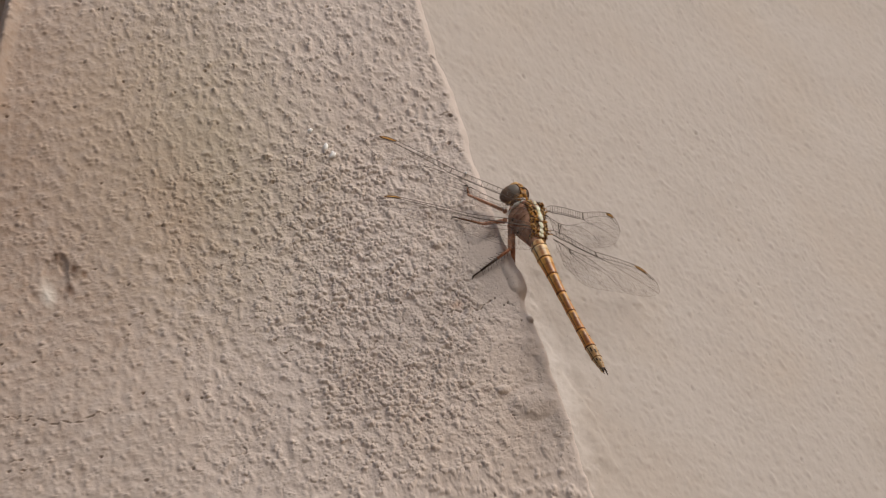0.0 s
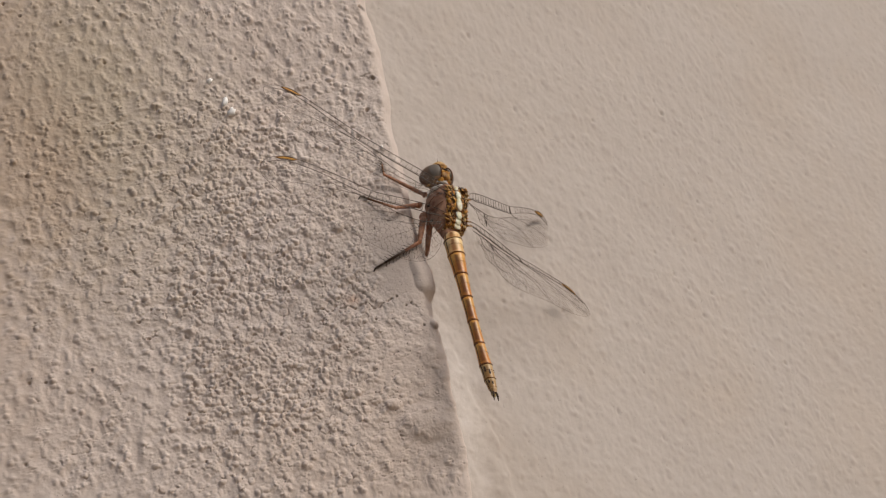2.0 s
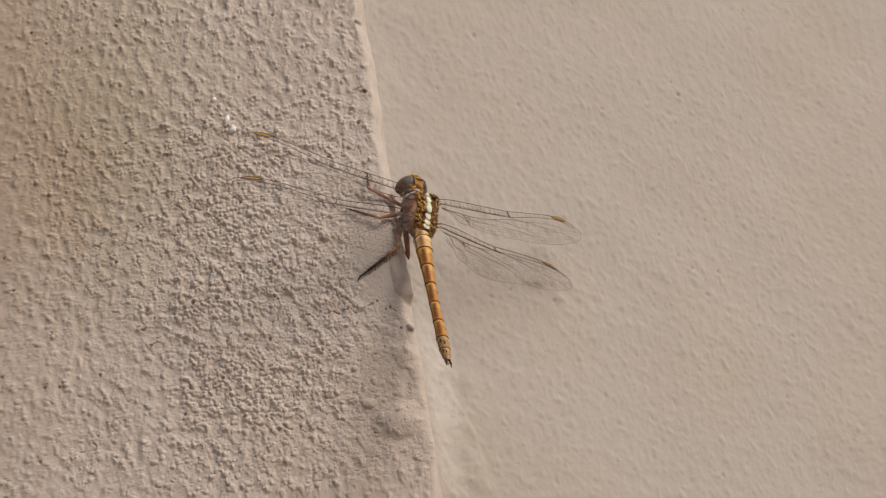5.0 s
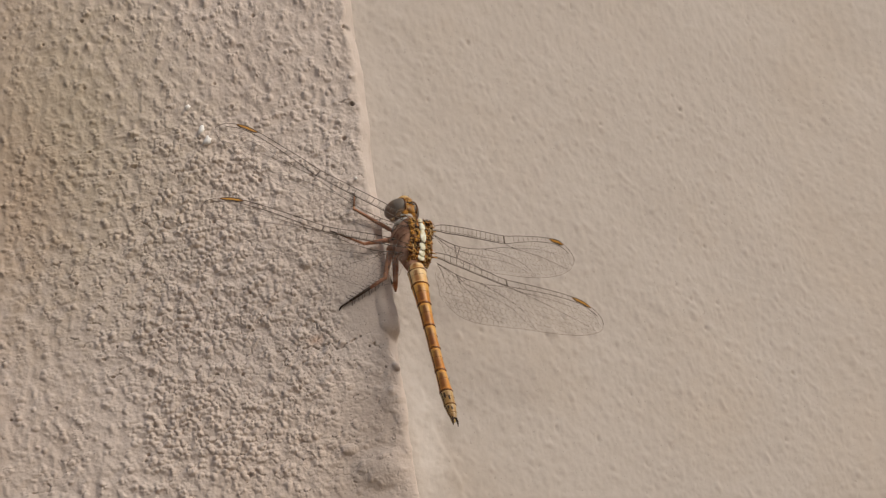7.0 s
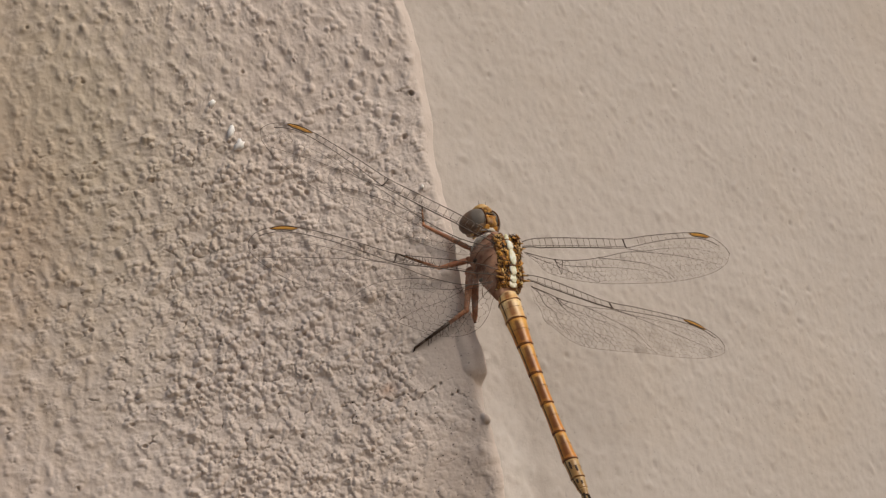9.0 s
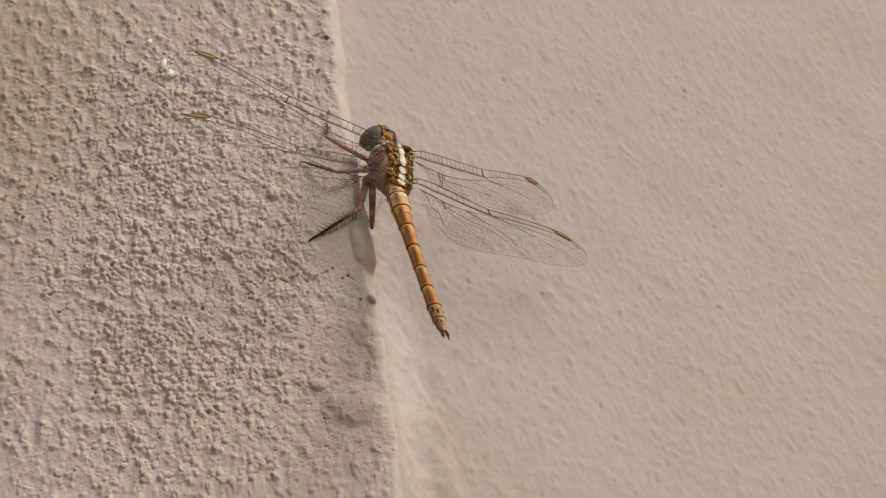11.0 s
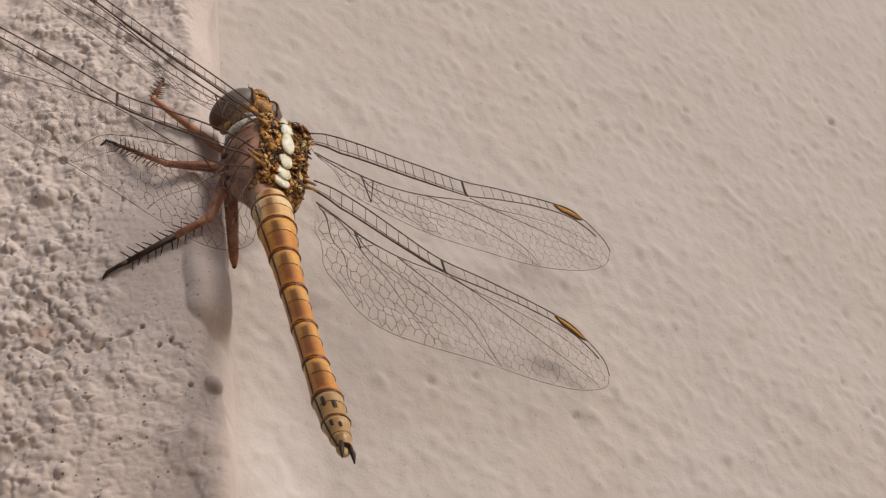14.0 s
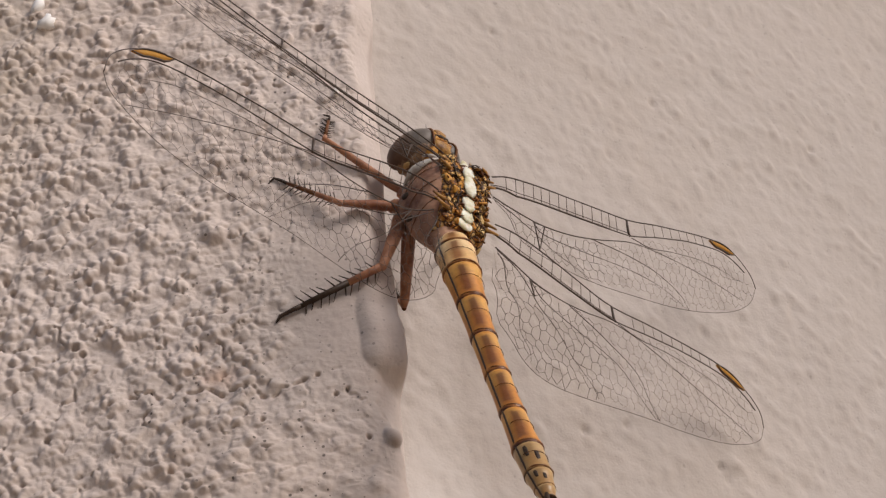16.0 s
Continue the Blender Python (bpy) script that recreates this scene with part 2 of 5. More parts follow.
def ring_material(name, front, mid, rear, dark, saddle, centre):
    """One abdomen ring's own pattern: pale front, rusty rear, a soft brown stripe with a darker spot on the upper side;
    the stripe is spread to put the left flank's shade into the colour.
    """
    m, t, b = mat(name, mid, 0.38)
    b.inputs["Specular IOR Level"].default_value = 0.45
    c = t.nodes.new("ShaderNodeTexCoord")
    sep = t.nodes.new("ShaderNodeSeparateXYZ")
    t.links.new(c.outputs["Generated"], sep.inputs[0])
    own = t.nodes.new("ShaderNodeSeparateXYZ")
    t.links.new(c.outputs["Object"], own.inputs[0])
    n = noise_tex(t, 900, 4, 0.6)

    def math_(op, a, v, w=0.0):
        q = t.nodes.new("ShaderNodeMath")
        q.operation = op
        for sock, val in zip(q.inputs, (a, v, w)):
            if hasattr(val, "is_output"):
                t.links.new(val, sock)
            else:
                sock.default_value = val
        return q.outputs[0]

    wob = math_("MULTIPLY_ADD", n.outputs[0], 0.24, -0.12)
    along = math_("ADD", sep.outputs[1], wob)
    base = ramp(t, along, [(0.0, dark), (0.03, rear), (0.12, mid), (0.45, mid), (0.72, front), (0.92, front), (1.0, mid)]).outputs[0]
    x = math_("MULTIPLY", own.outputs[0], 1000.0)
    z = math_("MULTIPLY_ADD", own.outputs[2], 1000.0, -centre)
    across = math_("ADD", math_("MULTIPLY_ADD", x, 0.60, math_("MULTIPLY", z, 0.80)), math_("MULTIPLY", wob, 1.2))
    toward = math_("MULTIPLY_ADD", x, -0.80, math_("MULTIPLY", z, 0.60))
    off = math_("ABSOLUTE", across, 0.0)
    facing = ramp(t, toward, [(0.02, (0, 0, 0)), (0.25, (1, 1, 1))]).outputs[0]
    # wider than the marking, so it also paints shade on the left flank
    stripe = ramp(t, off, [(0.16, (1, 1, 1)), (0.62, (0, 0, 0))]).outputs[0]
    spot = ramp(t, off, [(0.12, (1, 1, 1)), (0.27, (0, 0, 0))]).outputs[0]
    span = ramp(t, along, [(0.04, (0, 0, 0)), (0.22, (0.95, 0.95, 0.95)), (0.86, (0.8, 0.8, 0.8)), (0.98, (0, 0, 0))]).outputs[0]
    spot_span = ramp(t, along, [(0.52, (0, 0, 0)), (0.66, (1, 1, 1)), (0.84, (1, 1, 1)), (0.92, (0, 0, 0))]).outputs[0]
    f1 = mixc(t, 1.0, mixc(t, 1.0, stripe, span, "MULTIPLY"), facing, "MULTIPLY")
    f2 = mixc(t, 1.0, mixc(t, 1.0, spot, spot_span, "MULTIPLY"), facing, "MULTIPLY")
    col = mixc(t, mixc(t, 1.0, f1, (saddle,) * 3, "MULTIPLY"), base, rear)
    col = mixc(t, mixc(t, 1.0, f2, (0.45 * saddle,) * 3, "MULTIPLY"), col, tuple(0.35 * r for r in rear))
    fine = noise_tex(t, 2600, 3, 0.6)
    col = mixc(t, ramp(t, fine.outputs[0], [(0.4, (0, 0, 0)), (0.75, (0.25, 0.25, 0.25))]).outputs[0], col, rear)
    t.links.new(col, b.inputs["Base Color"])
    bump(t, b, fine.outputs[0], 0.3, 0.00008)
    b.inputs["Subsurface Weight"].default_value = 0.08
    b.inputs["Subsurface Radius"].default_value = (0.0008, 0.0004, 0.0002)
    return m


STRAW_RING = ("straw_ring", (0.82, 0.60, 0.31), (0.72, 0.45, 0.18), (0.24, 0.085, 0.022), (0.06, 0.026, 0.011), 0.95)
AMBER_RING = ("amber_ring", (0.71, 0.375, 0.085), (0.60, 0.245, 0.034), (0.13, 0.036, 0.008), (0.05, 0.02, 0.008), 0.95)
BUFF_RING = ("buff_ring", (0.50, 0.33, 0.14), (0.42, 0.25, 0.085), (0.24, 0.12, 0.035), (0.05, 0.025, 0.012), 0.6)


def eye_material():
    """Compound eye: slate grey above, brown below, with a soft ragged border."""
    m, t, b = mat("grey_brown_eye", (0.2, 0.17, 0.15), 0.45)
    c = t.nodes.new("ShaderNodeTexCoord")
    sep = t.nodes.new("ShaderNodeSeparateXYZ")
    t.links.new(c.outputs["Generated"], sep.inputs[0])
    n = noise_tex(t, 900, 3, 0.6)
    q = t.nodes.new("ShaderNodeMath")
    q.operation = "MULTIPLY_ADD"
    q.inputs[1].default_value = 0.5
    t.links.new(n.outputs[0], q.inputs[0])
    t.links.new(sep.outputs[2], q.inputs[2])
    col = ramp(t, q.outputs[0], [(0.50, (0.10, 0.052, 0.03)), (0.74, (0.17, 0.095, 0.055)), (0.92, (0.125, 0.092, 0.068)), (1.0, (0.15, 0.128, 0.108))])
    t.links.new(col.outputs[0], b.inputs["Base Color"])
    b.inputs["Specular IOR Level"].default_value = 0.2
    facets = noise_tex(t, 9000, 1, 0.5)
    bump(t, b, facets.outputs[0], 0.15, 0.00003)
    return m


M_EYE = eye_material()
M_STIGMA = chitin("amber_wing_spot", (0.44, 0.22, 0.030), (0.30, 0.13, 0.015))


def membrane_material():
    m = bpy.data.materials.new("clear_wing_membrane")
    m.use_nodes = True
    t = m.node_tree
    t.nodes.remove(t.nodes["Principled BSDF"])
    out = t.nodes["Material Output"]
    clear = t.nodes.new("ShaderNodeBsdfTransparent")
    clear.inputs[0].default_value = (0.968, 0.962, 0.958, 1)
    gloss = t.nodes.new("ShaderNodeBsdfGlossy")
    gloss.inputs["Roughness"].default_value = 0.4
    gloss.inputs["Color"].default_value = (0.9, 0.88, 0.84, 1)
    n = noise_tex(t, 350, 3, 0.5)
    bp = node(t, "ShaderNodeBump", Strength=0.35, Distance=0.0004)
    t.links.new(n.outputs[0], bp.inputs["Height"])
    t.links.new(bp.outputs[0], gloss.inputs["Normal"])
    mx = t.nodes.new("ShaderNodeMixShader")
    mx.inputs[0].default_value = 0.006
    t.links.new(clear.outputs[0], mx.inputs[1])
    t.links.new(gloss.outputs[0], mx.inputs[2])
    t.links.new(mx.outputs[0], out.inputs["Surface"])
    return m


M_CLEAR = membrane_material()


# ---- building helpers ----
def mesh_from(name, verts, faces, material, smooth=True):
    me = bpy.data.meshes.new(name)
    me.from_pydata([tuple(v) for v in verts], [], [tuple(f) for f in faces])
    me.materials.append(material)
    if smooth:
        me.polygons.foreach_set("use_smooth", [True] * len(me.polygons))
    me.update()
    return me


def part(name, data, parent, label=""):
    """data: (verts in millimetres, faces, material), linked as one mesh under its thing."""
    v, f, material = data
    ob = new(name, mesh_from(name, [(a * 0.001, b * 0.001, c * 0.001) for a, b, c in v], f, material))
    ob.parent = parent
    return tagged(ob, label)


def join(*pieces):
    """Several (verts, faces) as one."""
    V, F = [], []
    for v, f in pieces:
        k = len(V)
        V += [tuple(p) for p in v]
        F += [tuple(i + k for i in q) for q in f]
    return V, F


def tube(points, radii, sides=8, squash=1.0, caps=True, up=None):
    """A tapered tube along points (mm)."""
    P = [Vector(p) for p in points]
    n = len(P)
    if isinstance(radii, (int, float)):
        radii = [radii] * n
    V, F = [], []
    ref = Vector(up) if up else None
    for i in range(n):
        d = (P[min(i + 1, n - 1)] - P[max(i - 1, 0)]).normalized()
        if ref is None:
            ref = Vector((0, 0, 1)) if abs(d.z) < 0.9 else Vector((1, 0, 0))
        a = d.cross(ref)
        if a.length < 1e-6:
            a = d.orthogonal()
        a.normalize()
        b = a.cross(d).normalized()
        for k in range(sides):
            q = 2 * math.pi * k / sides
            V.append(P[i] + radii[i] * (math.cos(q) * a + squash * math.sin(q) * b))
    for i in range(n - 1):
        for k in range(sides):
            k2 = (k + 1) % sides
            F.append((i * sides + k, i * sides + k2, (i + 1) * sides + k2, (i + 1) * sides + k))
    if caps:
        F.append(tuple(range(sides))[::-1])
        F.append(tuple((n - 1) * sides + k for k in range(sides)))
    return V, F


def ellipsoid(c, r, turn=None, seg=20, rings=12, lumps=0.0, seed=0):
    V, F = [], []
    c = Vector(c)
    for i in range(rings + 1):
        th = math.pi * i / rings
        for k in range(seg):
            ph = 2 * math.pi * k / seg
            v = Vector((math.sin(th) * math.cos(ph), math.sin(th) * math.sin(ph), math.cos(th)))
            s = 1 + lumps * noise.noise(v * 2.3 + Vector((seed, 0, 0)))
            v = Vector((v.x * r[0] * s, v.y * r[1] * s, v.z * r[2] * s))
            if turn:
                v = turn @ v
            V.append(c + v)
    for i in range(rings):
        for k in range(seg):
            k2 = (k + 1) % seg
            F.append((i * seg + k, (i + 1) * seg + k, (i + 1) * seg + k2, i * seg + k2))
    return V, F


# ---- the walls ----
def smooth01(x):
    x = np.clip(x, 0, 1)
    return x * x * (3 - 2 * x)


def vnoise(x, z, cell, seed):
    """Smooth value noise from -1 to 1 on coordinates in millimetres."""
    rng = np.random.RandomState(seed)
    g = rng.uniform(-1, 1, (256, 256))
    u, v = x / cell, z / cell
    i, j = np.floor(u).astype(int), np.floor(v).astype(int)
    a, b = smooth01(u - i), smooth01(v - j)
    i0, i1, j0, j1 = i % 256, (i + 1) % 256, j % 256, (j + 1) % 256
    return (g[i0, j0] * (1 - a) + g[i1, j0] * a) * (1 - b) + (g[i0, j1] * (1 - a) + g[i1, j1] * a) * b


def band_noise(x, z, wave, seed, tall=1.0):
    """Isotropic noise of one wavelength (mm), spread 1; tall stretches it upwards."""
    n, step = 1400, 0.12
    rng = np.random.RandomState(seed)
    f = np.fft.fftfreq(n, step)
    r = np.hypot(f[:, None] * tall, f[None]) * wave
    F = np.fft.fft2(rng.standard_normal((n, n))) * np.exp(-(((r - 1) / 0.6) ** 2))
    g = np.fft.ifft2(F).real
    g /= g.std()
    u, v = (x + 400) / step, (z + 400) / step
    i, j = np.floor(u).astype(int), np.floor(v).astype(int)
    a, b = u - i, v - j
    i0, i1, j0, j1 = i % n, (i + 1) % n, j % n, (j + 1) % n
    return (g[j0, i0] * (1 - a) + g[j0, i1] * a) * (1 - b) + (g[j1, i0] * (1 - a) + g[j1, i1] * a) * b


def stamp(H, xs, zs, cx, cz, rx, rz, h, mode="max", power=0.8):
    """One rounded grain (or pit, with h below 0) on the height field H[z, x]."""
    i0, i1 = np.searchsorted(xs, (cx - rx, cx + rx))
    j0, j1 = np.searchsorted(zs, (cz - rz, cz + rz))
    if i1 <= i0 or j1 <= j0:
        return
    d = ((xs[i0:i1][None] - cx) / rx) ** 2 + ((zs[j0:j1][:, None] - cz) / rz) ** 2
    dome = np.clip(1 - d, 0, 1) ** power * h
    if mode == "max":
        H[j0:j1, i0:i1] = np.maximum(H[j0:j1, i0:i1], dome)
    else:
        H[j0:j1, i0:i1] += dome


def grid_mesh(name, X, Y, Z, material):
    """A sheet from arrays of millimetres."""
    rows, cols = X.shape
    me = bpy.data.meshes.new(name)
    co = np.stack([X, Y, Z], -1).reshape(-1, 3) * 0.001
    idx = np.arange(rows * cols).reshape(rows, cols)
    q = np.stack([idx[:-1, :-1], idx[:-1, 1:], idx[1:, 1:], idx[1:, :-1]], -1).reshape(-1, 4)
    me.vertices.add(len(co))
    me.vertices.foreach_set("co", co.ravel())
    me.loops.add(q.size)
    me.loops.foreach_set("vertex_index", q.ravel())
    me.polygons.add(len(q))
    me.polygons.foreach_set("loop_start", np.arange(0, q.size, 4))
    me.polygons.foreach_set("loop_total", np.full(len(q), 4))
    me.polygons.foreach_set("use_smooth", np.ones(len(q), bool))
    me.update(calc_edges=True)
    me.validate()
    me.materials.append(material)
    return me


def edge_line(z):
    """How far the worn arris wanders from a plumb line, in millimetres."""
    e = -0.2 + 0.22 * vnoise(z, 0 * z, 5.0, 11) + 0.12 * vnoise(z, 0 * z, 1.8, 12)
    e += 0.1 * np.exp(-((z - 7.0) / 2.6) ** 2) + 0.3 * np.exp(-((z - 46) / 7.0) ** 2) - 0.6 * np.exp(-((z - 58) / 3.0) ** 2)
    e += -0.3 * smooth01((-z - 20) / 10) + 0.3 * smooth01((z - 38) / 8) - 0.4 * np.exp(-((z - 35) / 3.0) ** 2)
    return e


def core_at(x, z):
    """Where the pebbled patch stands proud of the plaster, 0 to 1."""
    return math.exp(-(abs(x + 20) / 27.0) ** 2.6 - (abs(z - 12) / 29.0) ** 2.6)


def pebbles(x, z, cell, seed):
    """A pavement of rounded pebbles, cell millimetres apart: height 0 to 1, a lot per pebble, distance from its middle."""
    rng = np.random.RandomState(seed)
    jit = rng.uniform(0.08, 0.92, (128, 128, 2))
    lots = rng.rand(128, 128)
    u, v = x / cell, z / cell
    i, j = np.floor(u).astype(int), np.floor(v).astype(int)
    f1, f2, lot = np.full(x.shape, 9.0), np.full(x.shape, 9.0), np.zeros(x.shape)
    for di in (-1, 0, 1):
        for dj in (-1, 0, 1):
            a, b = (i + di) % 128, (j + dj) % 128
            d = np.hypot(i + di + jit[a, b, 0] - u, j + dj + jit[a, b, 1] - v) - 0.22 * lots[a, b]
            nearer = d < f1
            f2 = np.where(nearer, f1, np.minimum(f2, d))
            lot = np.where(nearer, lots[a, b], lot)
            f1 = np.where(nearer, d, f1)
    return np.sin(0.5 * math.pi * np.clip((f2 - f1) / 0.5, 0, 1)) ** 0.8, lot, f1


def proud_wall():
    """The rough pilaster: face at y = 0, a worn arris, a splayed return that runs into the smooth wall."""
    fine_s = np.r_[np.arange(-99.0, -60.0, 0.22), np.arange(-60.0, -36.0, 0.14), np.arange(-36.0, -1.0, 0.105)]
    s_front = np.r_[[-900, -600, -400, -260, -180, -130, -112, -104], fine_s]
    z_fine = np.r_[np.arange(-40.0, -24.0, 0.22), np.arange(-24.0, 46.0, 0.105), np.arange(46.0, 96.0, 0.16)]
    zs = np.r_[[-1300, -800, -400, -200, -110, -70, -52, -45], z_fine, [100, 108, 125, 170, 300, 600, 1100]]
    rng = np.random.RandomState(5)
    # the section: flat face, rounded arris, a narrow worn splay, then square back to the smooth wall
    turns = np.r_[np.linspace(0, radians(54), 7)[1:], np.full(12, radians(54)), np.linspace(radians(54), radians(90), 5)[1:], np.full(30, radians(90))]
    steps = np.r_[np.full(6, 0.15), np.full(12, 0.1283), np.full(4, 0.2), np.full(30, 0.28)]
    px = np.r_[s_front, -1 + np.cumsum(np.cos(turns) * steps)]
    py = np.r_[0 * s_front, np.cumsum(np.sin(turns) * steps)]
    nx = np.r_[0 * s_front, np.sin(turns)]
    ny = np.r_[0 * s_front - 1, -np.cos(turns)]
    al = np.r_[s_front, -1 + np.cumsum(steps)]
    A, Z = np.meshgrid(al, zs)
    # where the float left the plaster smooth: round the bulge and on the splayed return
    gx, gz = np.clip(A, -99, 20), np.clip(Z, -60, 130)
    sm = np.exp(-(np.clip(-1.0 - gx, 0, 99) / 7.2) ** 4) * np.exp(-(np.abs(gz - 11.5) / 10.0) ** 4)
    reach = 9.0 + 6.5 * smooth01((gz - 14) / 10.0) + 3.0 * smooth01((1 - gz) / 5.0) + 2.0 * vnoise(gx, gz, 5.0, 28)
    sm = np.maximum(sm, 0.72 * np.exp(-(np.clip(-gx, 0, 99) / reach) ** 4) * np.exp(-(np.abs(gz - 2) / 32.0) ** 4))
    sm = np.maximum(sm, smooth01((A + 0.7) / 0.9))
    sm = np.maximum(sm, 0.9 * np.exp(-(((gx + 4.8) / 3.4) ** 2 + ((gz + 15.2) / 2.6) ** 2)))
    sm = np.maximum(sm, 0.6 * np.exp(-(((gx + 77.6) / 1.6) ** 2 + ((gz - 27.5) / 3.5) ** 2)))
    sm = np.clip(sm + 0.22 * vnoise(gx, gz, 3.0, 3) * smooth01(sm * 4) * (1 - sm), 0, 1)
    # pebbled paint: patches of crowded rounded pebbles with narrow crevices, between them smoother plaster with single grains
    g1, g2, g3, g4 = (band_noise(gx, gz, w, q) for w, q in ((1.7, 51), (0.95, 52), (0.5, 53), (3.6, 54)))
    wx, wz = gx + 5.0 * vnoise(gx, gz, 8.0, 25) + 7.0 * vnoise(gx, gz, 17.0, 26), gz + 6.0 * vnoise(gx, gz, 9.0, 27)
    core = np.exp(-(np.abs(wx + 20) / 27.0) ** 2.6) * np.exp(-(np.abs(wz - 12) / 29.0) ** 2.6)
    low = smooth01((12 - gz) / 30.0)
    patch = np.clip(0.14 + 0.86 * core + 0.12 * low + 0.16 * g4 + 0.30 * vnoise(gx, gz, 6.0, 19) + 0.22 * vnoise(gx, gz, 13.0, 20), 0, 1)
    patch = smooth01((patch - 0.18) / 0.62)
    P1, r1, e1 = pebbles(gx + 0.10 * g2 + 0.15 * g4, gz + 0.12 * g1, 0.86, 71)
    P2, r2, e2 = pebbles(gx + 0.10 * g3, gz + 0.12 * g2, 0.50, 72)
    proud = smooth01((r1 - 0.30) / 0.6)
    H = patch * (0.13 * P1 * (0.15 + 0.85 * proud) + 0.02 * P2 * (0.25 + r2))
    # deep little gaps where three pebbles meet
    H -= patch * (0.40 * proud * smooth01((e1 - 0.53) / 0.12) + 0.06 * smooth01((e2 - 0.5) / 0.15))
    G = np.zeros_like(A)
    for _ in range(15500):
        cx, cz = rng.uniform(-99, 3), rng.uniform(-40, 96)
        crowd = core_at(cx, cz)
        if rng.rand() > 0.55 + 0.6 * crowd:
            continue
        rr = 0.22 + (0.30 + 0.08 * crowd) * rng.rand() ** 1.7
        e = rng.uniform(0.82, 1.2)
        stamp(G, al, zs, cx, cz, rr * e, rr / e, rr * (rng.uniform(0.3, 0.62) + 0.22 * crowd), "max", 0.52)
    for _ in range(6500):
        cx, cz = rng.uniform(-38, -4), rng.uniform(-14, 44)
        if rng.rand() > core_at(cx, cz):
            continue
        rr = rng.uniform(0.24, 0.5)
        stamp(G, al, zs, cx, cz, rr * rng.uniform(0.85, 1.2), rr, rr * rng.uniform(0.45, 0.95), "max", 0.52)
    H += 1.02 * G * np.clip(0.75 + 0.5 * vnoise(gx, gz, 5.0, 38) + 0.25 * g4, 0.25, 1.2)
    H += 0.045 * np.clip(g1 + 0.5 * g4 - 0.4, 0, 1.5) + 0.010 * g3 + 0.035 * g4 + 0.016 * g2
    # brushed, upright ripples away from the pebbles
    soft_a, soft_b = band_noise(gx, gz, 1.9, 55, 1.5), band_noise(gx, gz, 3.0, 56, 1.7)
    H += (1 - 0.7 * core) * (0.032 * soft_a + 0.042 * soft_b + 0.045 * np.clip(soft_a + 0.5 * g1 - 0.7, 0, 2))
    H += 0.10 * np.clip(g4 + 0.3 * g1, 0, 2) * np.exp(-(np.clip(-gx, 0, 99) / 10.0) ** 2) * smooth01((4 - gz) / 6)
    fade = 0.75 + 0.25 * smooth01((A + 75) / 40.0)
    H = H * (1 - 0.93 * sm) * fade + 0.12 * sm * (1 - smooth01((A + 1.6) / 1.4))
    # broad unevenness
    H += 0.16 * vnoise(gx, gz, 9.0, 23) * smooth01((0.5 - A) / 3) + 0.45 * vnoise(gx, gz, 26.0, 24) * smooth01((-A - 4) / 12)
    H += (0.025 * vnoise(gx, gz, 2.6, 22) + 0.006 * g3) * sm
    # the bulge beside the arris, the smooth dome below it, the knobs
    for cx, cz, rx, rz, h, pw in ((-4.8, -15.2, 4.2, 3.4, 0.85, 1.2),
                                  (-0.6, 0.2, 0.6, 0.8, 0.6, 0.8), (-8.7, -11.7, 1.2, 0.9, 0.6, 0.7), (-2.6, -4.5, 2.2, 2.6, 0.45, 1.2),
                                  (-11.5, 18.5, 1.0, 1.3, 0.4, 0.9), (-1.0, -7.5, 1.4, 1.8, 0.3, 1.2)):
        stamp(H, al, zs, cx, cz, rx, rz, h, "add", pw)
    crease = -1.5 + 2.4 * smooth01((7.4 - gz) / 3.4) ** 1.5 + 0.15 * vnoise(gz, 0 * gz, 1.6, 14)
    lobe = np.clip((A - crease) / 3.3, 0, 1) ** 0.9 * smooth01((gz - 4.2) / 1.8) * (1 - 0.72 * smooth01((gz - 8.5) / 6.0)) * (1 - smooth01((gz - 14) / 4.5))
    lobe *= 2.3 * (1 - smooth01((A - 2.0) / 2.0))
    # scattered pits
    for _ in range(90):
        stamp(H, al, zs, rng.uniform(-99, -9), rng.uniform(-40, 96), rng.uniform(0.2, 0.4), rng.uniform(0.2, 0.34), -rng.uniform(0.4, 0.8), "add", 0.9)
    for cx, cz in ((-30.8, 10.6), (-34.8, 10.4), (-31.5, -3.4), (-0.4, 58.0), (-1.5, 44.2), (-20.5, 46.0), (-17, 33), (-3.2, 38.5)):
        stamp(H, al, zs, cx, cz, 0.42, 0.42, -0.8, "add", 0.9)
    for cx, cz, r in ((-21.3, 9.2, 0.3), (-20.8, 8.7, 0.26), (-22.9, 2.0, 0.3), (-14.6, -1.4, 0.25), (-25.0, 27.0, 0.35), (-26.5, 15.5, 0.35), (-2.6, 4.2, 0.2), (-3.4, 3.9, 0.2), (-4.6, 5.6, 0.2), (-2.2, 0.3, 0.2), (-8.4, 2.2, 0.2)):
        stamp(H, al, zs, cx, cz, r, r, -0.7, "add", 0.9)
    # two hair cracks
    for x0, x1, z0, z1, sd in ((-17.5, -4.8, 4.9, 5.0, 1), (-90, -73, 4.6, 0.9, 2)):
        for k in range(150):
            f = k / 149
            cx = x0 + (x1 - x0) * f
            cz = z0 + (z1 - z0) * f + 0.7 * float(vnoise(np.array([cx]), np.array([0.0]), 2.5, 30 + sd)[0]) + 0.5 * float(vnoise(np.array([cx]), np.array([0.0]), 0.7, 33 + sd)[0]) - (2.0 * math.sin(f * math.pi) if sd == 2 else 0)
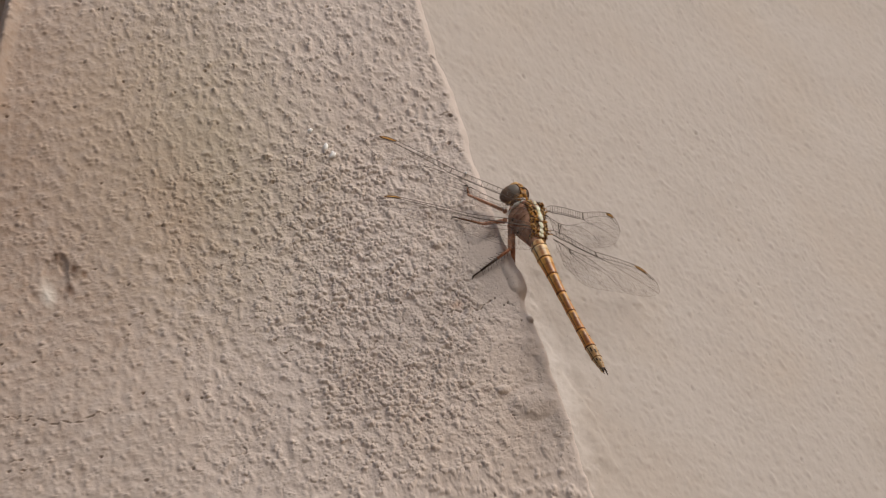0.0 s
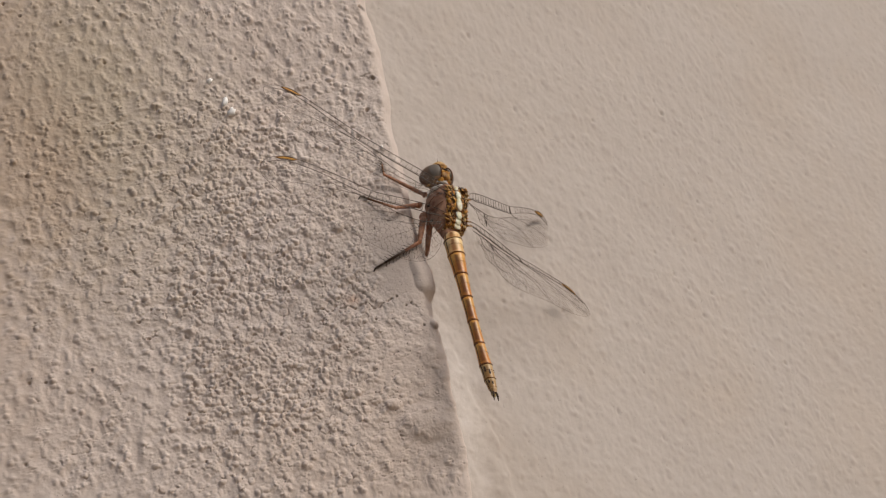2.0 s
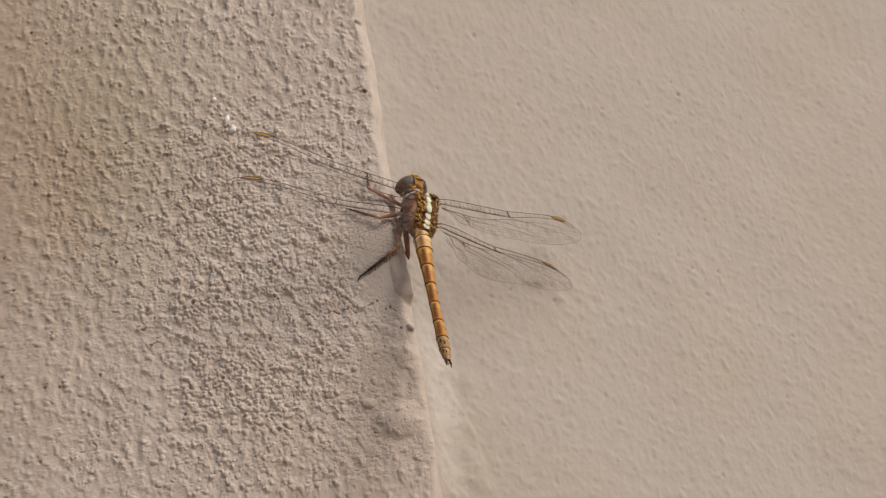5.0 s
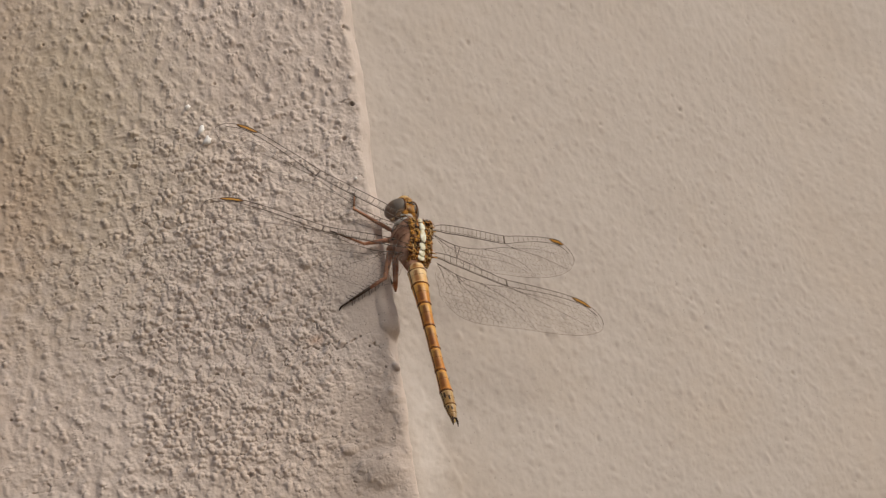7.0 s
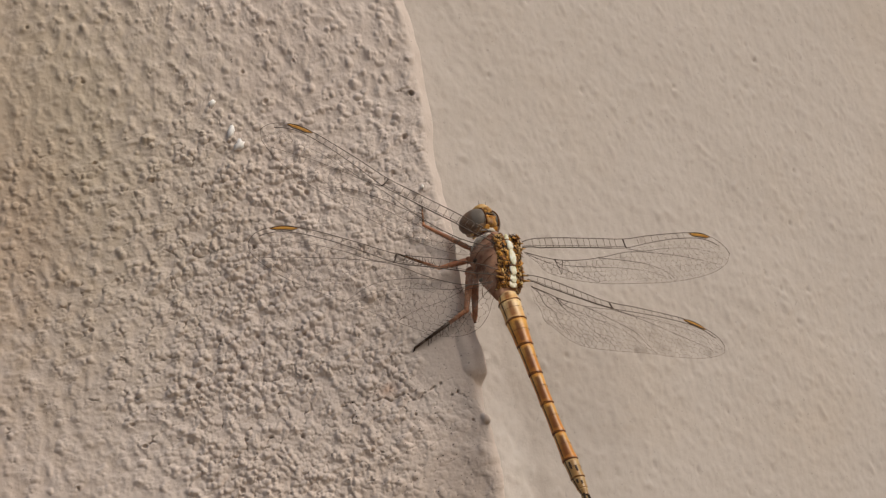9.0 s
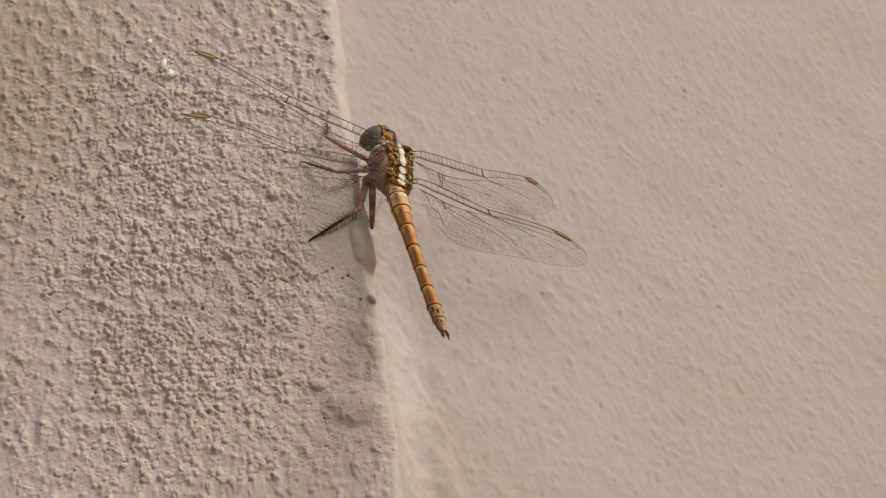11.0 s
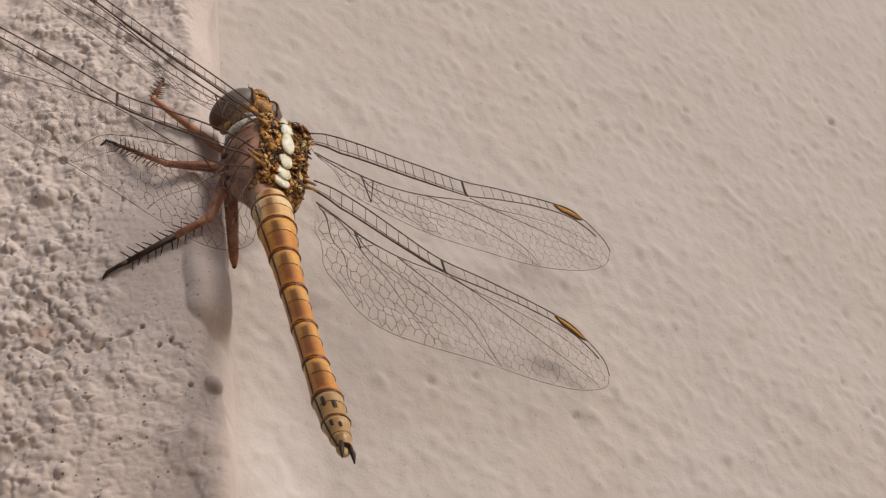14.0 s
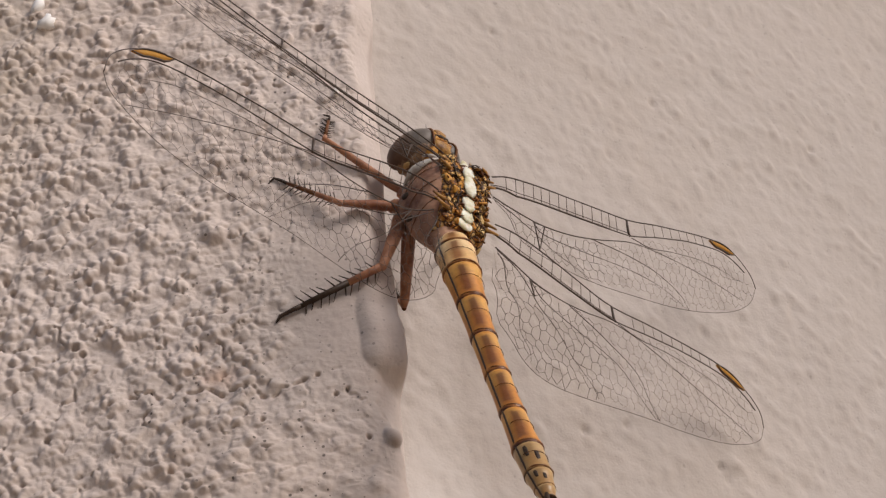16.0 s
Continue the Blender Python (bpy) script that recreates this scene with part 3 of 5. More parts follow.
            stamp(H, al, zs, cx, cz, 0.17, 0.15, -0.22 * (0.3 + rng.rand()) if math.sin(k * 0.37 + sd) > -0.6 else 0.0, "add", 0.7)
    # a knocked hollow with a torn upper rim
    stamp(H, al, zs, -77.2, 27.5, 2.3, 4.6, -0.7, "add", 0.8)
    stamp(H, al, zs, -75.4, 30.5, 0.9, 2.2, -0.8, "add", 0.8)
    # the far border of the pilaster, sloping away
    off = A - (-73.6 + 0.36 * (Z - 84.0))
    H += np.where(Z > 40, 1.8 * np.exp(-((off + 1.6) / 1.3) ** 2), 0) - 9.0 * smooth01((-off - 2.9) / 2.4) * (Z > 40)
    near = (A > -101) & (Z > -42) & (Z < 98)
    H = np.where(near, H, 0)
    E = np.where((zs > -60) & (zs < 130), edge_line(zs), 0.5)[:, None]
    wgt = smooth01((A + 40) / 38) * (1 - smooth01((A - 1.5) / 4.0))
    X = px[None] + nx[None] * H + E * wgt
    Y = py[None] + ny[None] * H
    # the bulge leans out over the arris
    X += 0.34 * lobe
    Y -= 0.94 * lobe
    # low down the face runs on to a sharper edge and turns square back
    square = smooth01((3.2 - np.clip(zs, -60, 100)) / 3.5)[:, None]
    X += (1.2 + 0.12 * vnoise(zs, 0 * zs, 2.2, 36))[:, None] * square * smooth01((A + 14) / 13) * (1 - smooth01((A + 0.3) / 1.9))
    ob = new("wall_rough", grid_mesh("wall_rough", X, Y, Z, M_WALL))
    return tagged(ob, "rough grainy off-white painted plaster pilaster with worn arris", "wall", kind="structure")


RIGHT_SLOPE, RIGHT_X0 = 0.618, -9.11
RIGHT_DIR = Vector((1, RIGHT_SLOPE, 0)).normalized()
RIGHT_NORMAL = Vector((RIGHT_SLOPE, -1, 0)).normalized()


def right_place(u, z, h=0.0):
    """A point of the smooth wall u millimetres along it, in millimetres."""
    return Vector((RIGHT_X0, 0, z)) + RIGHT_DIR * u + RIGHT_NORMAL * h


def smooth_wall():
    us = np.r_[np.arange(7.5, 105.0, 0.27), np.arange(105.0, 190.0, 0.5), [196, 210, 240, 320, 500, 800, 1400]]
    z_fine = np.r_[np.arange(-42.0, 62.0, 0.27), np.arange(62.0, 122.0, 0.45)]
    zs = np.r_[[-1300, -700, -300, -140, -80, -55], z_fine, [126, 140, 180, 320, 600, 1100]]
    rng = np.random.RandomState(8)
    U, Z = np.meshgrid(us, zs)
    gu, gz = np.clip(U, 0, 192), np.clip(Z, -45, 125)
    L = gu + 0.06 * gz
    b1, b2, b3, b4 = band_noise(L, gz, 2.2, 61, 1.15), band_noise(L, gz, 1.3, 62, 1.2), band_noise(L, gz, 4.2, 63, 1.3), band_noise(L, gz, 0.7, 64, 1.2)
    H = 0.014 * b1 + 0.013 * b2 + 0.030 * b3 + 0.005 * b4 + 0.4 * vnoise(gu, gz, 14.0, 44)
    H += 0.06 * np.clip(b1 + 0.5 * b3 - 1.1, 0, 2) + 0.03 * np.clip(b2 + 0.4 * b3 - 1.4, 0, 2) - 0.045 * np.clip(-b1 - 0.6 * b2 - 1.8, 0, 1.5)
    for _ in range(1500):
        r = rng.uniform(0.45, 0.95)
        stamp(H, us, zs, rng.uniform(15, 185), rng.uniform(-40, 120), r, r * rng.uniform(0.9, 1.7), rng.uniform(0.03, 0.13), "add", 1.3)
    for _ in range(110):
        stamp(H, us, zs, rng.uniform(15, 185), rng.uniform(-40, 120), rng.uniform(0.25, 0.5), rng.uniform(0.4, 0.9), -rng.uniform(0.15, 0.4), "add", 0.9)
    for cx, cz in ((68.3, 23.2), (71.6, 19.3), (74.3, 16.8), (76.4, 11.6), (80.4, 16.6), (60.9, 48.9), (80.4, 54.1), (32.2, 10.1), (80.2, 27.4), (90.0, -8.4), (28.0, 8.5), (55.0, 79.0), (95.0, 4.0), (84.0, 36.0)):
        stamp(H, us, zs, cx, cz, 0.42, 0.55, -0.34, "add", 0.9)
        stamp(H, us, zs, cx + 0.2, cz - 1.0, 0.8, 0.7, 0.14, "add", 1.2)
    # a thin skim of plaster beside the inner corner, wider low down, with a ragged edge
    skim = 13.6 + 6.0 * smooth01((3 - Z) / 27) + 0.9 * vnoise(Z, 0 * Z, 4.5, 49) + 0.4 * vnoise(Z, 0 * Z, 1.6, 50)
    H += (0.38 + 0.1 * vnoise(U, Z, 2.2, 53)) * (1 - smooth01((U - skim) / 1.3)) * smooth01((4 - Z) / 6)
    # float ridge along the inner corner
    ridge = 19.0 + 1.6 * vnoise(Z, 0 * Z, 9.0, 46) + 0.05 * Z * (Z < 0)
    H += (0.24 + 0.2 * vnoise(Z, U * 0, 4.0, 47)) * np.exp(-((U - ridge) / 2.2) ** 2) * smooth01((4 - Z) / 20)
    H += 0.18 * vnoise(U, Z, 3.0, 48) * np.exp(-((U - 18) / 5.0) ** 2)
    H = np.where((U > 3) & (U < 191) & (Z > -43) & (Z < 123), H, 0)
    P = np.array(RIGHT_DIR), np.array(RIGHT_NORMAL)
    X = RIGHT_X0 + U * P[0][0] + H * P[1][0]
    Y = U * P[0][1] + H * P[1][1]
    ob = new("wall_smooth", grid_mesh("wall_smooth", X, Y, Z, M_SMOOTH))
    return tagged(ob, "smooth cream painted plaster wall with soft trowel marks", "wall", kind="structure")


# ground that is never in view, added for the warm light it throws up
def ground_sheet():
    n = np.array([-60000, -8000, -2000, -900, -400, 0, 400, 900, 2000, 8000, 60000.0])
    X, Y = np.meshgrid(n, n)
    ob = new("ground", grid_mesh("ground", X, Y, 0 * X - 1300.0, M_GROUND))
    return tagged(ob, "dry sandy earth out of view, added to bounce light up the walls", "ground", kind="structure")


def wall_core():
    """The masonry behind both plaster faces."""
    back = Vector((-RIGHT_NORMAL.x, -RIGHT_NORMAL.y, 0)) * 14.0
    far = right_place(1398, 0) + back
    plan = [(-899.0, 14.0), (-2.0, 14.0), (far.x, far.y), (far.x, far.y + 220.0), (-899.0, far.y + 220.0)]
    n = len(plan)
    V = [(x * 0.001, y * 0.001, z) for z in (-1.3, 1.1) for x, y in plan]
    F = [tuple(range(n))[::-1], tuple(n + k for k in range(n))] + [(k, (k + 1) % n, n + (k + 1) % n, n + k) for k in range(n)]
    ob = new("wall_core", mesh_from("wall_core", V, F, M_SMOOTH, False))
    return tagged(ob, "plastered masonry body of the two walls", "wall", kind="structure")


ROUGH = proud_wall()
smooth_wall()
wall_core()
ground_sheet()


def paint_flake(x, z, rx, rz, seed):
    rng = random.Random(seed)
    V, F = [(0, -0.36, 0)], []
    n = 11
    for ring, (k, y) in enumerate(((0.55, -0.32), (1.0, -0.1), (0.95, 0.45))):
        for i in range(n):
            a = 2 * math.pi * i / n
            s = k * (0.55 + 0.6 * rng.random())
            V.append((rx * s * math.cos(a), y, rz * s * math.sin(a)))
    F += [(0, 1 + (i + 1) % n, 1 + i) for i in range(n)]
    for r0 in (0, 1):
        for i in range(n):
            j = (i + 1) % n
            F.append((1 + r0 * n + i, 1 + r0 * n + j, 1 + (r0 + 1) * n + j, 1 + (r0 + 1) * n + i))
    F.append(tuple(1 + 2 * n + i for i in range(n)))
    ob = new("paint_flake", mesh_from("paint_flake", [(a * 0.001, b * 0.001, c * 0.001) for a, b, c in V], F, M_FLAKE))
    co = np.empty(len(ROUGH.data.vertices) * 3)
    ROUGH.data.vertices.foreach_get("co", co)
    co = co.reshape(-1, 3) * 1000
    face = co[np.hypot(co[:, 0] - x, co[:, 2] - z) < 0.5][:, 1]
    ob.matrix_basis = pose(x * 0.001, float(np.mean(face)) * 0.001 - 0.00022, z * 0.001, 0, 25, 0)
    return tagged(ob, "chip of bare white paint on the rough plaster", "paint flake", "white paint chips")


paint_flake(-24.6, 40.6, 0.62, 1.05, 1)
paint_flake(-25.4, 42.4, 0.5, 1.1, 2)
paint_flake(-27.2, 46.8, 0.45, 0.6, 3)
paint_flake(-2.2, 31.3, 0.22, 0.4, 4)


# ---- the dragonfly ----
# body space in millimetres: x to its right, y to its head, z to its back
# body rows: seconds, place in millimetres, turn in degrees
BODY_ROWS = [
    (0, 4.87, -2.31, 16.45, 81.2, 4.41, 42.75),
    (0.5, 4.74, -2.38, 16.3, 80.8, 3.05, 45.88),
    (1, 4.91, -2.24, 16.31, 82.53, 5.9, 36.76),
    (1.5, 5.22, -1.8, 16.93, 81.51, 7.65, 37.67),
    (2, 5.34, -1.19, 17.26, 82.97, 6.42, 37.01),
    (2.5, 5.36, -0.69, 17.78, 86.11, 5.32, 34.93),
    (2.9, 5.36, -0.69, 17.78, 86.11, 5.32, 34.93),
    (3, 5.86, -4.56, 17.86, 66.6, 2, 16.18),
    (3.1, 5.79, -5.38, 17.71, 63.8, -15.74, 23.44),
    (3.2, 5.72, -6.2, 17.57, 60.11, -24.87, 28.14),
    (3.3, 5.65, -7.02, 17.42, 61.33, -4.29, 15.53),
    (3.5, 5.59, -7.84, 17.28, 59.68, -4.07, 14.13),
    (4, 5.18, -2.57, 19.18, 56.44, 4.08, 21.39),
    (4.2, 4.07, -1.55, 18.53, 71.68, 18.68, 36.36),
    (6.5, 4.76, -1.8, 17.85, 70.59, 10.81, 38.86),
    (7, 4.8, -1.99, 17.84, 72.46, 10.5, 38.17),
    (7.5, 4.83, -1.8, 17.87, 72.71, 8.8, 40.41),
    (8, 4.87, -2.04, 17.76, 72.93, 8.6, 39.58),
    (8.5, 4.97, -1.93, 17.87, 72.97, 8.07, 40.58),
    (9, 4.92, -2.62, 18.05, 72.44, 7.68, 38.29),
    (9.5, 5.02, -3.41, 17.99, 72.41, 8.86, 37.2),
    (12, 4.85, -1.58, 17.4, 72.19, 8.15, 40.23),
    (12.5, 4.61, -1.31, 17.28, 75.42, 7.26, 40.98),
    (13, 4.25, -1.19, 17.24, 73.31, 6.52, 41.22),
    (13.5, 4.21, -1.27, 17.21, 73.64, 6.96, 41.42),
    (14, 4.34, -1.13, 17.11, 72.17, 7.17, 43.83),
    (14.5, 4.66, -1.09, 17.52, 72.7, 8.04, 42.93),
    (15, 4.95, -1.18, 17.47, 71.25, 9.46, 42.46),
    (15.5, 4.95, -1.18, 17.47, 71.25, 9.46, 42.46),
    (16, 4.95, -1.18, 17.47, 71.25, 9.46, 42.46),
]
# seconds, then pitch, rise and sweep of each wing in degrees
WING_ROWS = [
    (0, 13.5, 10.6, 22.4, -13.4, 16, 9.4, 32.6, 3.6, 20.2, 6.3, 0.7, 2.1),
    (0.5, 8.6, 4.5, 21.0, -1.7, 6.0, 5.5, 14.0, 3.0, 16.5, -1.2, -1.7, -3.7),
    (1, 25.8, 6.6, 20.3, 5.5, 8.7, 5.7, 21.2, 12.8, 21.2, -11.6, 1.8, -3.6),
    (1.5, -4.7, 7.6, 24.3, 26.6, 9.7, 9, -3, 9.9, 20.3, -19.8, 8.7, -0.3),
    (2, 2.6, 7.5, 26.2, 14.3, 8.8, 10.2, 17.5, 14, 21.8, -9.5, 10.7, -0.9),
    (2.2, -0.9, 7.4, 26.8, 6.4, 9.6, 10.9, 35, 16, 27, -22.1, 8.8, -2.2),
    (2.4, -4.4, 7.4, 27.4, -1.5, 10.4, 11.6, 85, 20, 36, -34.8, 6.9, -3.6),
    (2.5, -5.3, 7.3, 27.5, -3.5, 10.6, 11.8, 118, 20.7, 37.1, -38, 6.4, -3.9),
    (2.5, -6.1, 7.3, 27.7, -5.4, 10.8, 12, 151, 20.8, 38.4, -41.2, 6, -4.2),
    (2.9, -6.1, 7.3, 27.7, -5.4, 10.8, 12, 151, 20.8, 38.4, -82.9, 20.2, 14.1),
    (2.9, -7.6, -0.2, 25.2, -7.1, 3.1, 9, 178.5, -19.9, 46.2, -80.1, 22.9, 17.2),
    (3, -8.8, -7.8, 22.9, -8.4, -4.7, 6.3, -140.2, -58.4, 25.4, -77.2, 25.4, 20.5),
    (3, -9.7, -15.4, 20.7, -9.2, -12.5, 3.6, -42, -55.5, -55.2, -74, 27.8, 24),
    (3.2, -5.4, -21.5, 15.6, -18.3, -8.8, 9.3, -83.2, -47.1, -2.1, -76, 27.4, 18.3),
    (3.5, -0.4, -27.1, 9.8, -26.9, -4.3, 14.2, -100, -24.1, 28.2, -78, 26.9, 12.7),
    (4, -4.9, -15.6, 14.4, -16.7, 4.1, 14.5, -58, -49.9, -28.4, -23.3, 25.6, 11.1),
    (4.1, 1.3, -10.3, 6.2, -5.6, 9.8, 10.6, -38.7, -25.3, -6, -14.3, 18.8, 14.8),
    (4.2, 6.7, -4.3, -1.3, 5.3, 16.1, 7.7, -13.6, -9.4, 20.8, -6, 11.6, 17.3),
    (6.5, 14.8, 7.7, 22.4, 12.1, 18.8, 16.2, 15.3, 0.5, 15.4, 0.5, -1.1, -1),
    (7, 15.3, 8.5, 26.9, 9.3, 19.7, 18.3, 27.9, -0.2, 15.5, 11.9, -6.3, -3.6),
    (7.5, 17.3, 11, 29.1, 11, 20.4, 18.3, 26.4, -1.8, 11.6, 13, -5.3, -4.8),
    (8, 21.1, 14.5, 35.2, 13.8, 22.6, 20.9, 27.5, -3.3, 9.7, 15.4, -4.3, -5.9),
    (8.5, 22, 12.6, 34.4, 18, 21.1, 20.4, 18.8, -9.8, 5.4, 4.5, -5.7, -7.9),
    (9, 25.2, 11.7, 38.2, 24.1, 21.1, 22.8, 11.9, -16.4, 2.4, -5.9, -7.1, -10.2),
    (9.5, 33, 7.5, 31.9, 29.7, 20.7, 22.3, 15.7, -8.2, 9, 4.1, -1.6, -3.4),
    (12, 9.8, -1.3, 2.6, 20.7, -0.5, -8.2, 21.8, 3.1, 23.3, 10, -0.7, 7.4),
    (12.5, 7.2, -5.5, -3, 22.7, -4.6, -15.4, 27.5, -3.7, 22.6, 20.9, 5.7, 10.4),
    (13, 5.4, -9.6, -8.2, 26.8, -7.2, -19.3, 18.8, -6.2, 20.5, 13.9, -0.4, 9.3),
    (13.5, 4, -8.6, -7.5, 22.2, -5.6, -18.1, 18.3, -5.9, 18.5, 15.5, 0.1, 7.8),
    (14, 3, -7.8, -6.9, 19.8, -3.9, -18.4, 19.8, -5.7, 19.2, 18.7, 0.9, 7.9),
    (14.5, 2.3, -7.2, -6.4, 19.4, -2.2, -20.1, 23.2, -5.4, 22.8, 23.9, 2.1, 9.5),
    (15, 1.6, -5.1, -5.7, 22.7, -4.3, -20.1, 26.2, -3.7, 22.4, 24.6, 1.3, 8),
    (15.5, 1.5, -4.1, -5.4, 23.3, -3.1, -19.5, 28.6, -5.3, 21.8, 25, 0.8, 8.1),
    (16, 1.4, -3.5, -5.2, 24.4, -2.2, -19.7, 31, -6.4, 22.5, 26.1, 0.7, 8.7),
]
WING_BASES = {"LF": (-2.19, 2.18, 3.10), "LH": (-2.62, -1.85, 1.86), "RF": (2.02, 2.10, 3.58), "RH": (2.63, -1.80, 2.03)}
REST_ROWS = ((0.74702, -0.08785, 0.65897, 0.00471), (0.64891, 0.31182, -0.69404, -0.00169), (-0.14450, 0.94607, 0.28994, 0.01757), (0.00000, 0.00000, 0.00000, 1.00000))
fly = tagged(new("dragonfly"), "amber dragonfly with clear wings clinging to the plaster corner", "dragonfly")


def loft(sections, seg=20, boxy=1.0):
    """A closed skin over cross sections (y, cx, cz, half width, upper half height, lower half height)."""
    V, F = [], []
    for y, cx, cz, w, hu, hl in sections:
        for k in range(seg):
            q = 2 * math.pi * k / seg
            s, c = math.sin(q), math.cos(q)
            bx = math.copysign(abs(c) ** boxy, c)
            bz = math.copysign(abs(s) ** boxy, s)
            V.append((cx + w * bx * (1 - 0.10 * s), y, cz + (hu if s > 0 else hl) * bz))
    n = len(sections)
    for i in range(n - 1):
        for k in range(seg):
            k2 = (k + 1) % seg
            F.append((i * seg + k, i * seg + k2, (i + 1) * seg + k2, (i + 1) * seg + k))
    F.append(tuple(range(seg))[::-1])
    F.append(tuple((n - 1) * seg + k for k in range(seg)))
    return V, F


def build_thorax():
    v, f = loft([(-4.3, 0, -0.1, 0.9, 0.6, 0.9), (-3.6, 0, -0.1, 1.45, 0.9, 1.2), (-2.4, 0, -0.1, 1.9, 1.3, 1.55), (-0.8, 0, -0.1, 2.35, 2.3, 2.15),
                 (1.0, 0, 0.0, 2.5, 2.75, 2.65), (2.6, 0, 0.0, 2.5, 2.9, 2.9), (4.0, 0, 0.1, 2.1, 2.5, 2.5), (5.0, 0, 0.3, 1.4, 1.7, 1.8), (5.6, 0, 0.4, 0.85, 1.0, 1.1)], 36, 0.78)
    thorax = part("thorax", (v, f, M_RUST), fly, "rust-brown thorax, finely mottled")
    rng = random.Random(4)
    # seams between the side plates
    for k, y in enumerate((-1.6, 0.6, 2.4)):
        for sx in (-1, 1):
            pts = [(sx * (2.75 * math.cos(a)) * 0.97, y + 1.1 * math.sin(a) * 0.8, 3.0 * math.sin(a) * (0.9 if math.sin(a) > 0 else 1.0)) for a in np.linspace(-1.0, 0.75, 9)]
            part("side_seam", (*tube(pts, 0.045, 5), M_BROWN), thorax, "dark seam")
    # pale band across the shoulder
    for sx in (-1, 1):
        pts = [(sx * 2.35 * math.cos(a), 4.1 + 0.35 * math.sin(a), 0.1 + 2.62 * math.sin(a)) for a in np.linspace(-0.75, 0.95, 10)]
        part("shoulder_stripe", (*tube(pts, [0.08, 0.2, 0.3, 0.34, 0.36, 0.36, 0.32, 0.26, 0.18, 0.08], 8, 0.4), M_STRIPE), thorax, "grey-white stripe")
    for y, z in ((1.9, -0.8), (-1.0, -1.0)):
        for sx in (-1, 1):
            part("breathing_hole", (*ellipsoid((sx * 2.6, y, z), (0.16, 0.26, 0.34), None, 10, 6), M_DARK), thorax, "black spot")
    # cream plates down the middle of the back
    for y, z, rx, ry, rz in ((3.05, 3.12, 0.40, 0.72, 0.24), (1.85, 3.24, 0.52, 0.80, 0.26), (0.35, 3.00, 0.56, 1.15, 0.28), (-1.15, 2.40, 0.58, 0.85, 0.24), (-2.1, 1.90, 0.64, 0.70, 0.22), (-2.8, 1.52, 0.7, 0.55, 0.18)):
        part("back_plate", (*ellipsoid((0.05, y, z), (rx, ry, rz), Euler((0.2, 0, 0)).to_matrix(), 18, 12, 0.16, y * 3), M_WHITE), thorax, "cream-white plate")
    for y, z, w in ((2.9, 3.40, 0.45), (1.95, 3.48, 0.5), (0.95, 3.30, 0.55), (-0.75, 2.84, 0.6), (-1.5, 2.46, 0.7), (-2.45, 1.95, 0.9)):
        part("back_suture", (*tube([(-w, y, z - 0.32), (-0.4 * w, y - 0.05, z - 0.06), (0.4 * w, y, z - 0.06), (w, y, z - 0.32)], 0.06, 5), M_BROWN), thorax, "brown suture")
    return thorax


